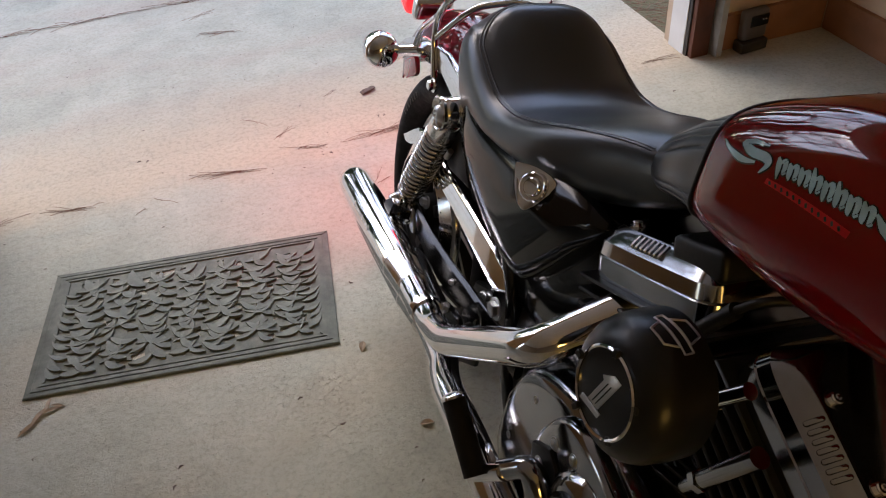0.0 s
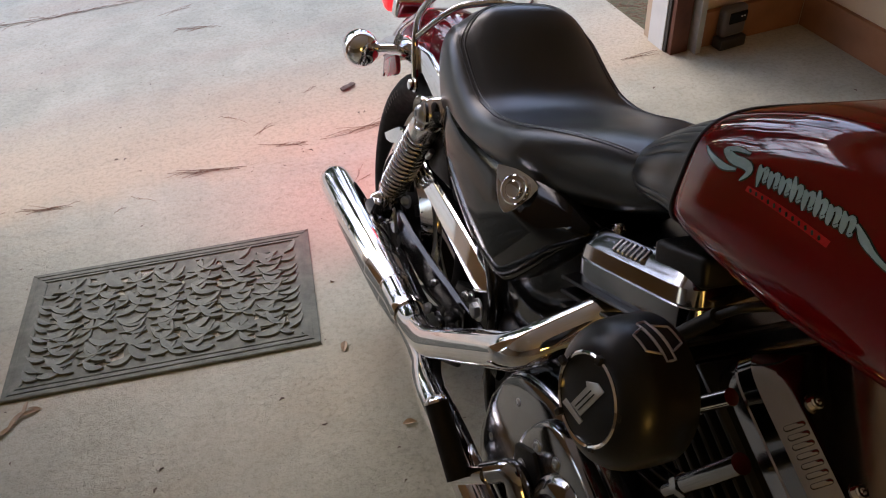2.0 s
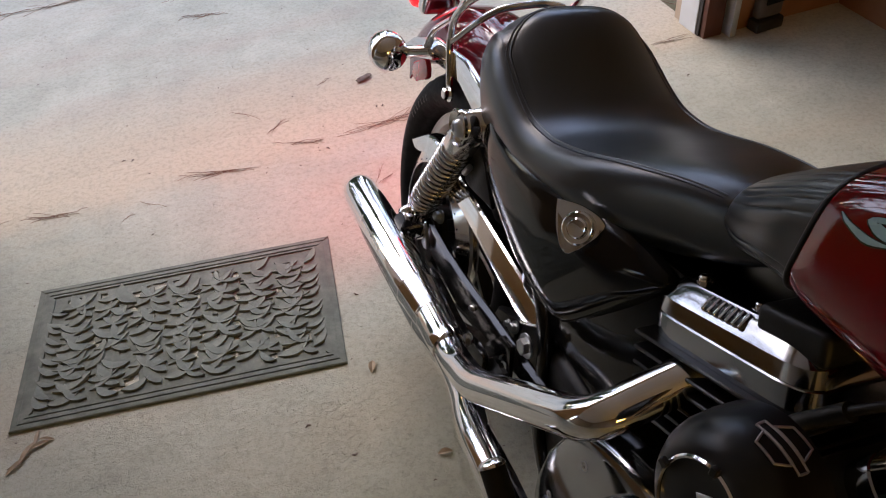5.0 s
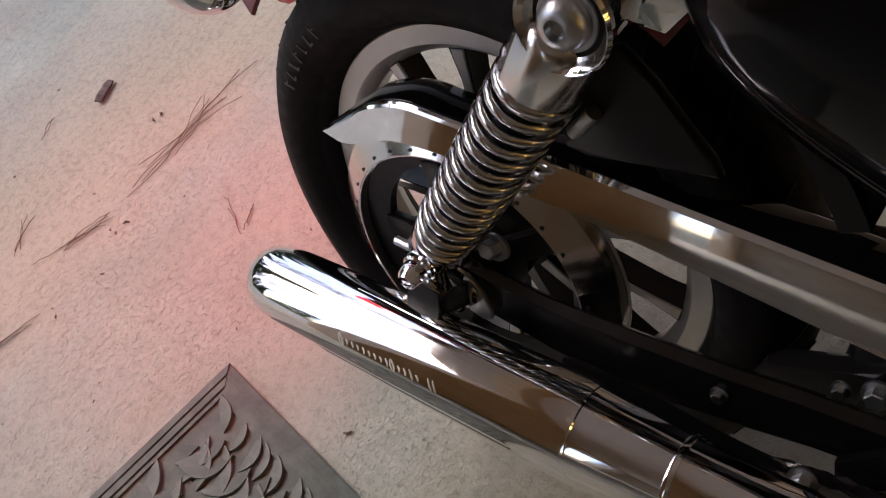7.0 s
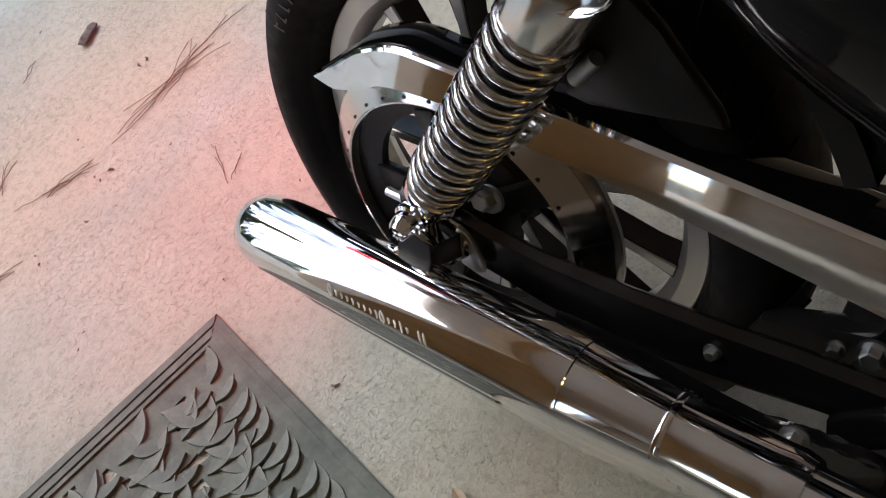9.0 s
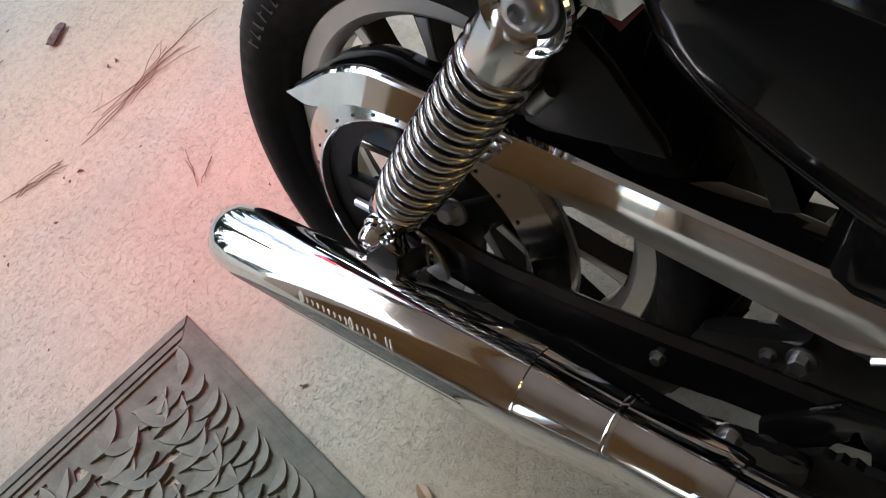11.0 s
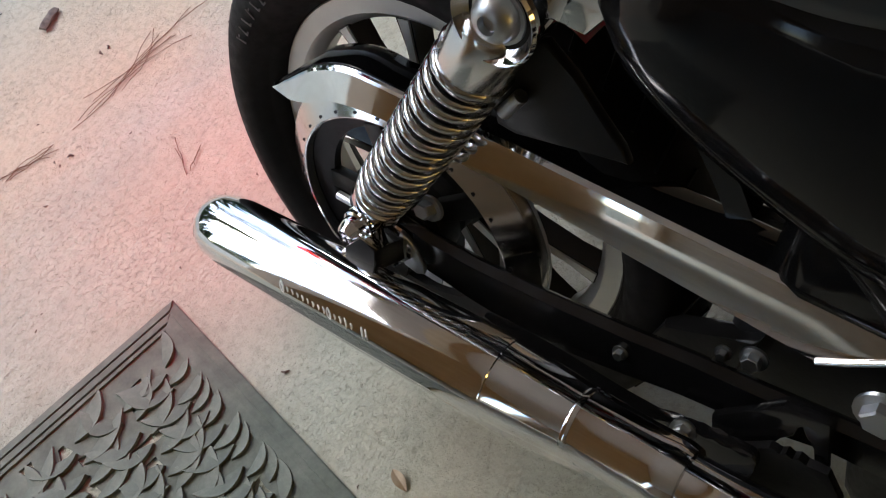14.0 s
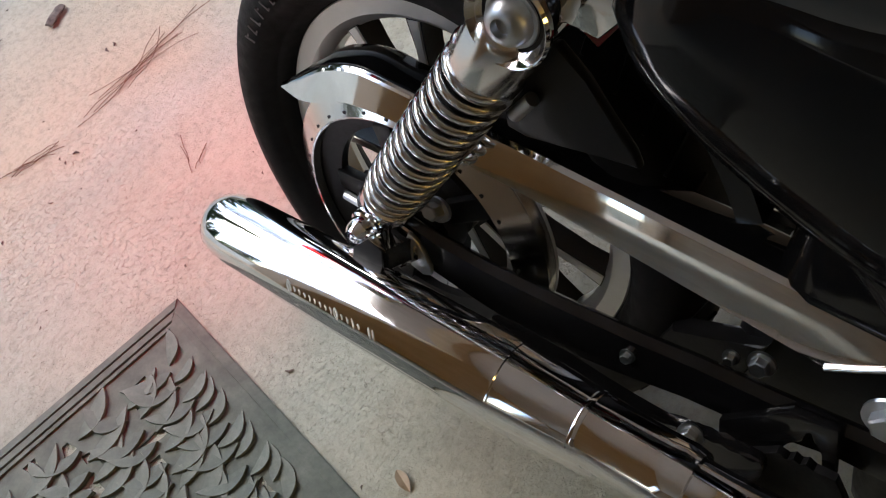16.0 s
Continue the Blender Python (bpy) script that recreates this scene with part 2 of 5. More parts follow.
def rounded_path(points, r, steps=7):
    """Straight runs with bends of radius about r."""
    P = [Vector(p) for p in points]
    out = [P[0]]
    for a, b, c in zip(P, P[1:], P[2:]):
        d = min(r, (b - a).length * 0.48, (c - b).length * 0.48)
        s, e = b + (a - b).normalized() * d, b + (c - b).normalized() * d
        for k in range(steps + 1):
            t = k / steps
            out.append(s * (1 - t) ** 2 + b * 2 * t * (1 - t) + e * t * t)
    out.append(P[-1])
    return out


def tube(bm, path, radius, segs=20, caps=True):
    path = [Vector(p) for p in path]
    n = len(path)
    rad = [radius] * n if isinstance(radius, (int, float)) else radius
    tang = [(path[min(i + 1, n - 1)] - path[max(i - 1, 0)]).normalized() for i in range(n)]
    up = tang[0].orthogonal().normalized()
    rings = []
    for i in range(n):
        up = (up - tang[i] * up.dot(tang[i])).normalized()
        side = tang[i].cross(up)
        rings.append([path[i] + (up * math.cos(a) + side * math.sin(a)) * rad[i] for a in (2 * math.pi * k / segs for k in range(segs))])
    return lofted(bm, rings, True, caps)


def lathe(bm, profile, origin, axis, segs=40, closed=False):
    """Turns (radius, height) pairs about an axis; closed: the profile is a loop."""
    axis = Vector(axis).normalized()
    u = axis.orthogonal().normalized()
    if abs(axis.y) > 0.9:
        u = Vector((1, 0, 0))
    v = axis.cross(u)
    o = Vector(origin)
    prof = list(profile) + ([profile[0]] if closed else [])
    rings = []
    for r, h in prof:
        if closed:
            rings.append([o + axis * h + (u * math.cos(2 * math.pi * k / segs) + v * math.sin(2 * math.pi * k / segs)) * r for k in range(segs)])
        else:
            rings.append([o + axis * h + (u * math.cos(2 * math.pi * k / segs) + v * math.sin(2 * math.pi * k / segs)) * max(r, 1e-4) for k in range(segs)])
    lofted(bm, rings, True, not closed)
    if closed:
        bmesh.ops.remove_doubles(bm, verts=bm.verts, dist=1e-6)
    return bm


def box(bm, size, m=None, bevel=0.0, segs=2):
    made = bmesh.ops.create_cube(bm, size=1.0)["verts"]
    bmesh.ops.scale(bm, vec=size, verts=made)
    if bevel:
        edges = list({e for v in made for e in v.link_edges})
        made = list({v for f in bmesh.ops.bevel(bm, geom=edges, offset=bevel, segments=segs, profile=0.5, affect="EDGES")["faces"] for v in f.verts} | {v for v in made if v.is_valid})
    if m is not None:
        bmesh.ops.transform(bm, matrix=m, verts=made)
    return bm


def plate(bm, outline, thick, m, bevel=0.0):
    """A flat piece from an outline in its own xy plane, thick along z, then moved by m."""
    a = [bm.verts.new((x, y, -thick / 2)) for x, y in outline]
    b = [bm.verts.new((x, y, thick / 2)) for x, y in outline]
    faces = [bm.faces.new(list(reversed(a))), bm.faces.new(b)]
    n = len(outline)
    for i in range(n):
        j = (i + 1) % n
        faces.append(bm.faces.new((a[i], a[j], b[j], b[i])))
    vs = a + b
    if bevel:
        edges = [e for f in faces[:2] for e in f.edges]
        r = bmesh.ops.bevel(bm, geom=list(set(edges)), offset=bevel, segments=2, profile=0.5, affect="EDGES")
        vs = list({v for f in r["faces"] for v in f.verts} | {v for v in vs if v.is_valid})
    bmesh.ops.transform(bm, matrix=m, verts=vs)
    return bm


def dome(bm, outline, layers, centre):
    """A domed cover: the outline (x, z) shrunk about the centre layer by layer (y, scale)."""
    cx, cz = centre
    return lofted(bm, [[(cx + (x - cx) * k, y, cz + (z - cz) * k) for x, z in outline] for y, k in layers])


def bm_new():
    return bmesh.new()


SIDE = Matrix(((1, 0, 0, 0), (0, 0, -1, 0), (0, 1, 0, 0), (0, 0, 0, 1)))  # xy outline stood up into the xz plane, facing -y


def side_at(y):
    return Matrix.Translation((0, y, 0)) @ SIDE


def hexbolt(name, at, axis, r, h, parent, material, washer=True, socket=False):
    bm = bm_new()
    at, axis = Vector(at), Vector(axis).normalized()
    if washer:
        lathe(bm, [(0, 0), (r * 1.45, 0), (r * 1.45, h * 0.25), (0, h * 0.25)], at, axis, 20)
    if socket:
        lathe(bm, [(r, 0), (r, h * 0.8), (r * 0.85, h), (r * 0.5, h), (r * 0.45, h * 0.4), (0, h * 0.4)], at, axis, 24)
    else:
        lathe(bm, [(r, h * 0.2), (r, h * 0.9), (r * 0.85, h), (0, h)], at, axis, 6)
    return part(name, bm, material, parent, smooth=25)


# ---- setting ----
def slab(name, x0, x1, y0, y1, z0, z1, material, label, category="", kind="structure"):
    bm = bm_new()
    box(bm, (x1 - x0, y1 - y0, z1 - z0), Matrix.Translation(((x0 + x1) / 2, (y0 + y1) / 2, (z0 + z1) / 2)))
    return tagged(part(name, bm, material), label, category, "", kind)


def ground_sheet():
    bm = bm_new()
    bmesh.ops.create_grid(bm, x_segments=60, y_segments=60, size=1)
    for v in bm.verts:
        v.co.x = math.copysign(abs(v.co.x) ** 3, v.co.x) * 600
        v.co.y = 0.9 + math.copysign(abs(v.co.y) ** 3, v.co.y) * 600
        v.co.z = -0.012
    return tagged(part("ground", bm, LAWN), "dry brown lawn strewn with pine needles", "ground", "", "structure")


LAWN = simple("dry_lawn", (0.13, 0.11, 0.06), (0.08, 0.08, 0.04), 8, (0.85, 0.95), 0, 0.6, 60, dist=0.02)
ground_sheet()
slab("floor", -6.0, 1.78, -4.6, 1.0, -0.2, 0.0, FLOOR, "grey concrete garage floor with warm stains and dust", "floor")
slab("driveway", -6.0, 1.19, 1.0, 2.27, -0.2, -0.002, DRIVE, "weathered pale concrete driveway slab", "driveway")
slab("driveway", -6.0, 1.4, 2.28, 9.0, -0.2, -0.004, DRIVE, "weathered pale concrete driveway slab", "driveway")
slab("wall_north_pier", 1.166, 1.95, 0.875, 1.03, 0, 2.7, WALL, "tan plastered wall beside the garage door", "wall")
slab("wall_north_header", -5.68, 1.166, 0.875, 1.03, 2.30, 2.7, WALL, "tan plastered wall over the garage door", "wall")
# The gap west of this pier is added to let more daylight in.
slab("wall_north_middle", -4.00, -1.27, 0.875, 1.03, 0, 2.30, WALL, "tan plastered pier between the garage door and an added opening", "wall")
slab("wall_north_west", -6.2, -5.68, 0.875, 1.03, 0, 2.7, WALL, "tan plastered wall beside the garage door", "wall")
# Unseen; its depth is set to cut high sky from the muffler's reflection.
slab("eave_soffit", -6.2, 1.95, 1.03, 1.62, 2.52, 2.60, BRICK, "pinkish boarded underside of an unseen roof eave", "eave")
slab("wall_east", 1.735, 1.95, -4.8, 0.872, 0, 2.7, WALL, "tan plastered garage side wall", "wall")
slab("wall_west", -6.2, -6.0, -4.8, 0.872, 0, 2.7, PANEL, "tan wood panelled garage side wall", "wall")
slab("wall_south", -6.0, 1.735, -4.8, -4.6, 0, 2.7, PANEL, "tan wood panelled garage back wall", "wall")
slab("ceiling", -6.0, 1.735, -4.6, 0.872, 2.5, 2.6, CEIL, "plain boarded garage ceiling", "ceiling")
slab("trim_white", 1.155, 1.1635, 0.892, 0.985, 0.0, 2.30, WHITE_TRIM, "white painted door jamb casing", "trim")
slab("trim_brown", 1.163, 1.232, 0.850, 0.872, 0.0, 2.30, BROWN_WOOD, "dark brown wooden door jamb board", "trim")
# Dark slab that paints the shade beside the white casing.
slab("trim_shade", 1.1575, 1.1655, 0.8735, 0.8915, 0.0, 2.30, DARK_BOX, "dark strip painting the shade beside the white jamb casing", "trim")
slab("trim_track", 1.242, 1.264, 0.815, 0.872, 0.002, 2.30, GREY_METAL, "galvanised garage door track", "trim")
slab("baseboard_east", 1.715, 1.734, -4.5, 0.85, 0.0, 0.13, CURB, "brown stained base of the garage wall", "baseboard")
slab("baseboard_north", 1.265, 1.714, 0.852, 0.874, 0.0, 0.13, CURB, "brown stained base of the garage wall", "baseboard")

# ---- motorcycle ----
BIKE = Matrix.Translation((0, 0, 0.3136)) @ Matrix(((0, 1, 0, 0), (-1, 0, 0, 0), (0, 0, 1, 0), (0, 0, 0, 1))) @ pose(0, 0, 0, -12.07, 0, 0)
bike = thing("motorcycle", "red motorcycle with chrome exhausts, leaning, its tail lamp lit", "motorcycle", BIKE)


def wheel(at, name):
    hub = bm_new()
    lathe(hub, [(0.0, -0.085), (0.032, -0.085), (0.036, -0.06), (0.05, -0.045), (0.05, 0.045), (0.036, 0.06), (0.032, 0.085), (0, 0.085)], at, (0, 1, 0), 32)
    w = part(name, hub, SATIN_BLACK, bike, "cast wheel with polished rim and black spokes")
    rim = bm_new()
    lathe(rim, [(0.2205, -0.0260), (0.2220, -0.0245), (0.2190, -0.020), (0.205, -0.017), (0.203, 0.017), (0.2190, 0.020), (0.2220, 0.0245), (0.2205, 0.0260),
                (0.2015, 0.0250), (0.1975, 0.022), (0.190, 0.010), (0.190, -0.010), (0.1975, -0.022), (0.2015, -0.0250)], at, (0, 1, 0), 96, True)
    part("rim", rim, SILVER, w, "polished aluminium rim", 30)
    ty = bm_new()
    prof = [(0.209, -0.018), (0.2212, -0.0225), (0.2235, -0.0300), (0.2290, -0.0420), (0.2310, -0.0428), (0.2325, -0.0455), (0.244, -0.0590), (0.260, -0.0645), (0.278, -0.060), (0.290, -0.049), (0.297, -0.032), (0.300, -0.012),
            (0.300, 0.012), (0.297, 0.032), (0.290, 0.049), (0.278, 0.060), (0.260, 0.0645), (0.244, 0.0590), (0.2325, 0.0455), (0.2310, 0.0428), (0.2290, 0.0420), (0.2235, 0.0300), (0.2212, 0.0225), (0.209, 0.018), (0.207, 0.0)]
    lathe(ty, prof, at, (0, 1, 0), 96, True)
    tyre = part("tyre", ty, RUBBER, w, "black road tyre with faded sidewall marks", 50)
    # faded marks on the sidewall, plain bars
    for k in range(7):
        bm = bm_new()
        box(bm, (0.0022, 0.0008, 0.013), Matrix.Translation(at) @ Matrix.Rotation(radians(-62 + 3.6 * k), 4, "Y") @ Matrix.Translation((0, -0.0643, 0.2575)) @ pose(0, 0, 0, 6, 12 if k % 2 else -8, 0))
        box(bm, (0.0050, 0.0008, 0.0020), Matrix.Translation(at) @ Matrix.Rotation(radians(-62 + 3.6 * k), 4, "Y") @ Matrix.Translation((0.003, -0.0643, 0.2520 + 0.009 * (k % 3 == 0))) @ pose(0, 0, 0, 6, 0, 0))
        part("sidewall_mark", bm, TYRE_MARK, tyre)
    # short slanted tread grooves
    for k in range(48):
        bm = bm_new()
        box(bm, (0.0030, 0.0400, 0.0030), Matrix.Translation(at) @ Matrix.Rotation(2 * math.pi * k / 48, 4, "Y") @ Matrix.Translation((0, -0.030, 0.2965)) @ pose(0, 0, 0, 17, 0, 28))
        part("tread_groove", bm, SATIN_BLACK, tyre)
    for k in range(13):
        m = Matrix.Translation(at) @ Matrix.Rotation(radians(90 - 102 - 360 * k / 13), 4, "Y")
        sp = bm_new()
        rings = []
        for z, w0, d in ((0.045, 0.0095, 0.020), (0.11, 0.0062, 0.014), (0.160, 0.0066, 0.013), (0.194, 0.010, 0.014)):
            rings.append([(-w0, -d, z), (w0, -d, z), (w0 * 0.75, 0, z), (w0, d, z), (-w0, d, z), (-w0 * 0.75, 0, z)])
        lofted(sp, rings)
        bmesh.ops.transform(sp, matrix=m, verts=sp.verts)
        spoke = part("spoke", sp, SATIN_BLACK, w)
        for y in (-1, 1):
            sp = bm_new()
            lofted(sp, [[(-q, y * d, z), (q, y * d, z), (q * 0.8, y * (d + 0.0014), z), (-q * 0.8, y * (d + 0.0014), z)] for z, q, d in ((0.055, 0.0072, 0.0192), (0.11, 0.0050, 0.0142), (0.160, 0.0052, 0.0132), (0.191, 0.0080, 0.0141))])
            bmesh.ops.transform(sp, matrix=m, verts=sp.verts)
            part("machined_face", sp, SILVER, spoke, "bare machined metal face")
    return w


WH = (-0.018, 0, -0.022)
rear = wheel(WH, "rear_wheel")
PC = Vector((-0.022, 0, -0.034))
pul = bm_new()
lathe(pul, [(0.165, -0.0720), (0.164, -0.0705), (0.156, -0.0700), (0.155, -0.056), (0.163, -0.055), (0.163, -0.051), (0.137, -0.051), (0.136, -0.074), (0.1345, -0.087), (0.1365, -0.0878)], PC, (0, 1, 0), 96, True)
pulley = part("pulley", pul, PULLEY, rear, "polished drive pulley ring with rivet dots", 25)
web = bm_new()
lathe(web, [(0.1352, -0.074), (0.1352, -0.052), (0.112, -0.056), (0.112, -0.066)], PC, (0, 1, 0), 64, True)
part("pulley_web", web, SATIN_BLACK, rear, "black pulley centre ring")
web = bm_new()
lathe(web, [(0.03, -0.085), (0.052, -0.080), (0.052, -0.052), (0.03, -0.052)], PC, (0, 1, 0), 40, True)
part("pulley_hub", web, SATIN_BLACK, rear)
for k in range(5):
    web = bm_new()
    box(web, (0.026, 0.014, 0.07), Matrix.Translation(PC) @ Matrix.Rotation(2 * math.pi * k / 5 + 0.9, 4, "Y") @ Matrix.Translation((0, -0.063, 0.082)), 0.003)
    part("pulley_spoke", web, SATIN_BLACK, rear)
for k in range(30):
    d = bm_new()
    a = 2 * math.pi * k / 30
    lathe(d, [(0, -0.0862), (0.0022, -0.0862), (0.0022, -0.079), (0, -0.079)], PC + Vector((0.1405 * math.cos(a), 0, 0.1405 * math.sin(a))), (0, 1, 0), 8)
    part("rivet", d, SATIN_BLACK, rear)

# drive belt round both pulleys
bt = bm_new()
XS, RS, RP = 0.50, 0.05, 0.1555
al = math.acos((RP - RS) / XS)
loop = [(PC.x + RP * math.cos(a), PC.z + RP * math.sin(a)) for a in np.linspace(al, 2 * math.pi - al, 40)] + [(XS + RS * math.cos(a), 0.02 + RS * math.sin(a)) for a in np.linspace(-al, al, 14)]
rings = []
for y, dr in ((-0.030, 0.0), (-0.052, 0.0), (-0.052, 0.006), (-0.030, 0.006), (-0.030, 0.0)):
    ring = []
    for i, (x, z) in enumerate(loop):
        c = (PC.x, PC.z) if i < 40 else (XS, 0.02)
        d = Vector((x - c[0], z - c[1])).normalized() * dr
        ring.append((x + d.x, y, z + d.y))
    rings.append(ring)
lofted(bt, rings, True, False)
bmesh.ops.remove_doubles(bt, verts=bt.verts, dist=1e-6)
part("drive_belt", bt, RUBBER, bike, "black toothed drive belt")


YG = -0.083


def face_y(z, top):
    """The guard's face leans outwards towards its lower edge."""
    return YG - 0.21 * (top - z)


def belt_guard():
    top = [(-0.186, 0.0765), (-0.162, 0.095), (-0.138, 0.114), (-0.114, 0.130), (-0.075, 0.1445), (-0.03, 0.146), (0.03, 0.1445), (0.16, 0.1405), (0.437, 0.1330)]
    low = [(-0.186, 0.0755), (-0.168, 0.0760), (-0.151, 0.0785), (-0.118, 0.0900), (-0.084, 0.1066), (-0.02, 0.1128), (0.03, 0.1074), (0.16, 0.1010), (0.384, 0.0845)]

    def fine(L):
        return [(p.x, p.z) for p in smooth_path([(x, 0, z) for x, z in L], 5)]
    T, L = fine(top), fine(low)
    bm = bm_new()
    rings, tops = [], []
    for (xt, zt), (xl, zl) in zip(T, L):
        e = 0.004 * min(1, (zt - zl) / 0.03) + 0.0055 * min(1, max(0, (xt - 0.02) / 0.08))
        w = 0.050 * min(1.0, max(0.08, (zt - zl) / 0.035))
        yl, yh = face_y(zl, zt - e), YG
        rings.append([(xl, yl, zl), (xt, yh, zt - e), (xt, yh + 0.0012 + e * 0.15, zt - e * 0.35), (xt, yh + 0.002 + e * 0.5, zt), (xt, yh + 0.0065, zt - 0.0005), (xt, yh + 0.0045, zt - 0.003), (xl, yl + 0.003, zl)])
        tops.append([(xt, YG + 0.0070, zt + 0.0008), (xt, YG + w * 0.5, zt + 0.0028), (xt, YG + w * 0.85, zt + 0.0015), (xt, YG + w, zt - 0.004), (xt, YG + w, zt - 0.006), (xt, YG + 0.0070, zt - 0.002)])
    lofted(bm, rings)
    guard = part("belt_guard", bm, CHROME, bike, "chrome drive belt guard with fishtail end", 14)
    # Chrome top whose dark reflection is painted as gloss black.
    bm = bm_new()
    lofted(bm, tops)
    part("guard_top", bm, GLOSS_BLACK, guard, "top of the chrome belt guard, its dark reflection painted black", 40)
    return guard


guard = belt_guard()
gd = bm_new()
tube(gd, [(0.380, face_y(0.086, 0.125) - 0.001, 0.0855), (0.398, face_y(0.097, 0.125) - 0.001, 0.0970), (0.437, YG - 0.001, 0.126)], 0.0026, 10)
part("front_lip", gd, CHROME, guard, "rolled chrome front edge of the guard")

# swing arm, both sides
for s in (-1, 1):
    bm = bm_new()
    y0, y1 = s * 0.088, s * 0.104
    rings = []
    for x, zl, zh in ((-0.075, -0.044, 0.0), (-0.03, -0.052, 0.008), (0.03, -0.060, 0.0), (0.09, -0.067, 0.0), (0.17, -0.068, 0.008), (0.25, -0.046, 0.02), (0.30, -0.030, 0.03), (0.36, -0.018, 0.038), (0.42, 0.004, 0.048), (0.53, 0.014, 0.066)):
        b = 0.007
        rings.append([(x, y0, zl + b), (x, y0 + s * b, zl), (x, y1 - s * b, zl), (x, y1, zl + b), (x, y1, zh - b), (x, y1 - s * b, zh), (x, y0 + s * b, zh), (x, y0, zh - b)])
    lofted(bm, rings)
    part("swing_arm", bm, FRAME_BLACK, bike, "gloss black swing arm")
    nb = bm_new()
    ca, cd = Vector((-0.004, s * 0.114, -0.021)), Vector((0.003, s * 0.05, 0.029))
    lathe(nb, [(0, 0.0), (0.0235, 0.0), (0.0235, 0.006), (0.0205, 0.007), (0.0205, 0.058), (0.0190, 0.061), (0, 0.061)], ca, cd, 6)
    cap = part("axle_cap", nb, CHROME, bike, "chrome hexagonal axle cap")
    nb = bm_new()
    lathe(nb, [(0, 0.0605), (0.0192, 0.0605), (0.0188, 0.0620), (0, 0.0626)], ca, cd, 6)
    part("end_face", nb, SATIN_BLACK, cap, "black end face")
    bl = bm_new()
    plate(bl, [(0.004, -0.048), (0.020, -0.052), (0.030, -0.046), (0.031, -0.034), (0.022, -0.016), (0.014, -0.004), (0.004, 0.002), (-0.002, -0.012)], 0.006, side_at(s * 0.112), 0.002)
    part("axle_plate", bl, STEEL, bike)
    bm = bm_new()
    tube(bm, [(-0.10, s * 0.096, -0.022), (-0.07, s * 0.096, -0.022)], 0.005, 10)
    part("axle_adjuster", bm, STEEL, bike)


def shock(s):
    top, bot = Vector((0.127, s * 0.109, 0.297)), Vector((-0.036, s * 0.115, 0.002))
    ax = (bot - top).normalized()
    L = (bot - top).length
    body = bm_new()
    lathe(body, [(0.0, 0.02), (0.012, 0.02), (0.012, L - 0.03), (0.016, L - 0.025), (0.016, L - 0.01), (0, L - 0.01)], top, ax, 24)
    sh = part("shock_absorber", body, SATIN_BLACK, bike, "chrome coil-over shock absorber")
    cov = bm_new()
    lathe(cov, [(0.010, 0.012), (0.022, 0.014), (0.028, 0.020), (0.0295, 0.026), (0.0295, 0.076), (0.0285, 0.078), (0.027, 0.076), (0.0265, 0.03), (0.010, 0.03)], top, ax, 40)
    part("cover", cov, SATIN_CHROME, sh, "chrome upper shock cover")
    eye = bm_new()
    lathe(eye, [(0.0, -0.018), (0.0265, -0.018), (0.0285, -0.014), (0.0285, 0.014), (0.0265, 0.018), (0.0, 0.018)], top, (0, 1, 0), 40)
    part("upper_eye", eye, CHROME, sh)
    eye = bm_new()
    lathe(eye, [(0.0, -0.016), (0.017, -0.016), (0.019, -0.012), (0.019, 0.012), (0.017, 0.016), (0.0, 0.016)], bot, (0, 1, 0), 32)
    part("lower_eye", eye, CHROME, sh)
    cup = bm_new()
    lathe(cup, [(0.024, 0.016), (0.031, 0.020), (0.0325, 0.026), (0.0310, 0.0285), (0.0295, 0.0275), (0.0275, 0.022), (0.022, 0.018)], top, (0, s, 0), 48, True)
    part("ring", cup, CHROME, sh)
    # Black disc standing in for the shade inside the ring.
    recess = bm_new()
    lathe(recess, [(0, 0.0180), (0.0262, 0.0182), (0.0262, 0.0192), (0, 0.0190)], top, (0, s, 0), 40)
    part("recess_shade", recess, SATIN_BLACK, sh, "black disc painting the shade in the ring's recess")
    b = bm_new()
    lathe(b, [(0, 0.017), (0.0205, 0.0190), (0.0200, 0.0205), (0.0172, 0.0208), (0.0168, 0.0240), (0.0152, 0.0285), (0.0118, 0.0322), (0.0078, 0.0336), (0.0066, 0.0337), (0.0062, 0.0280), (0, 0.0276)], top, (0, s, 0), 48)
    part("bolt", b, STEEL, sh, "zinc socket-head bolt")
    spring = bm_new()
    turns, n = 15.0, 15 * 22
    u = ax.orthogonal().normalized()
    v = ax.cross(u)
    pts = []
    for k in range(n + 1):
        f = k / n
        h = 0.058 + (L - 0.058 - 0.044) * f
        a = 2 * math.pi * turns * f
        r = 0.0275 - 0.004 * max(0, f - 0.88) / 0.12
        pts.append(top + ax * h + (u * math.cos(a) + v * math.sin(a)) * r)
    tube(spring, pts, 0.0045, 10)
    part("spring", spring, SPRING, sh, "chrome coil spring", 60)
    low = bm_new()
    lathe(low, [(0.014, L - 0.058), (0.0285, L - 0.050), (0.029, L - 0.040), (0.024, L - 0.032), (0.018, L - 0.02), (0.014, L - 0.012), (0, L - 0.012)], top, ax, 32)
    part("spring_seat", low, CHROME, sh)
    nut = bm_new()
    lathe(nut, [(0, 0.014), (0.0180, 0.014), (0.0180, 0.018), (0.0150, 0.0195), (0.0145, 0.026), (0.0120, 0.0335), (0.0085, 0.0375), (0.0050, 0.0380), (0.0045, 0.0340), (0, 0.0338)], bot, (0, s, 0), 28)
    part("acorn_nut", nut, CHROME, sh)
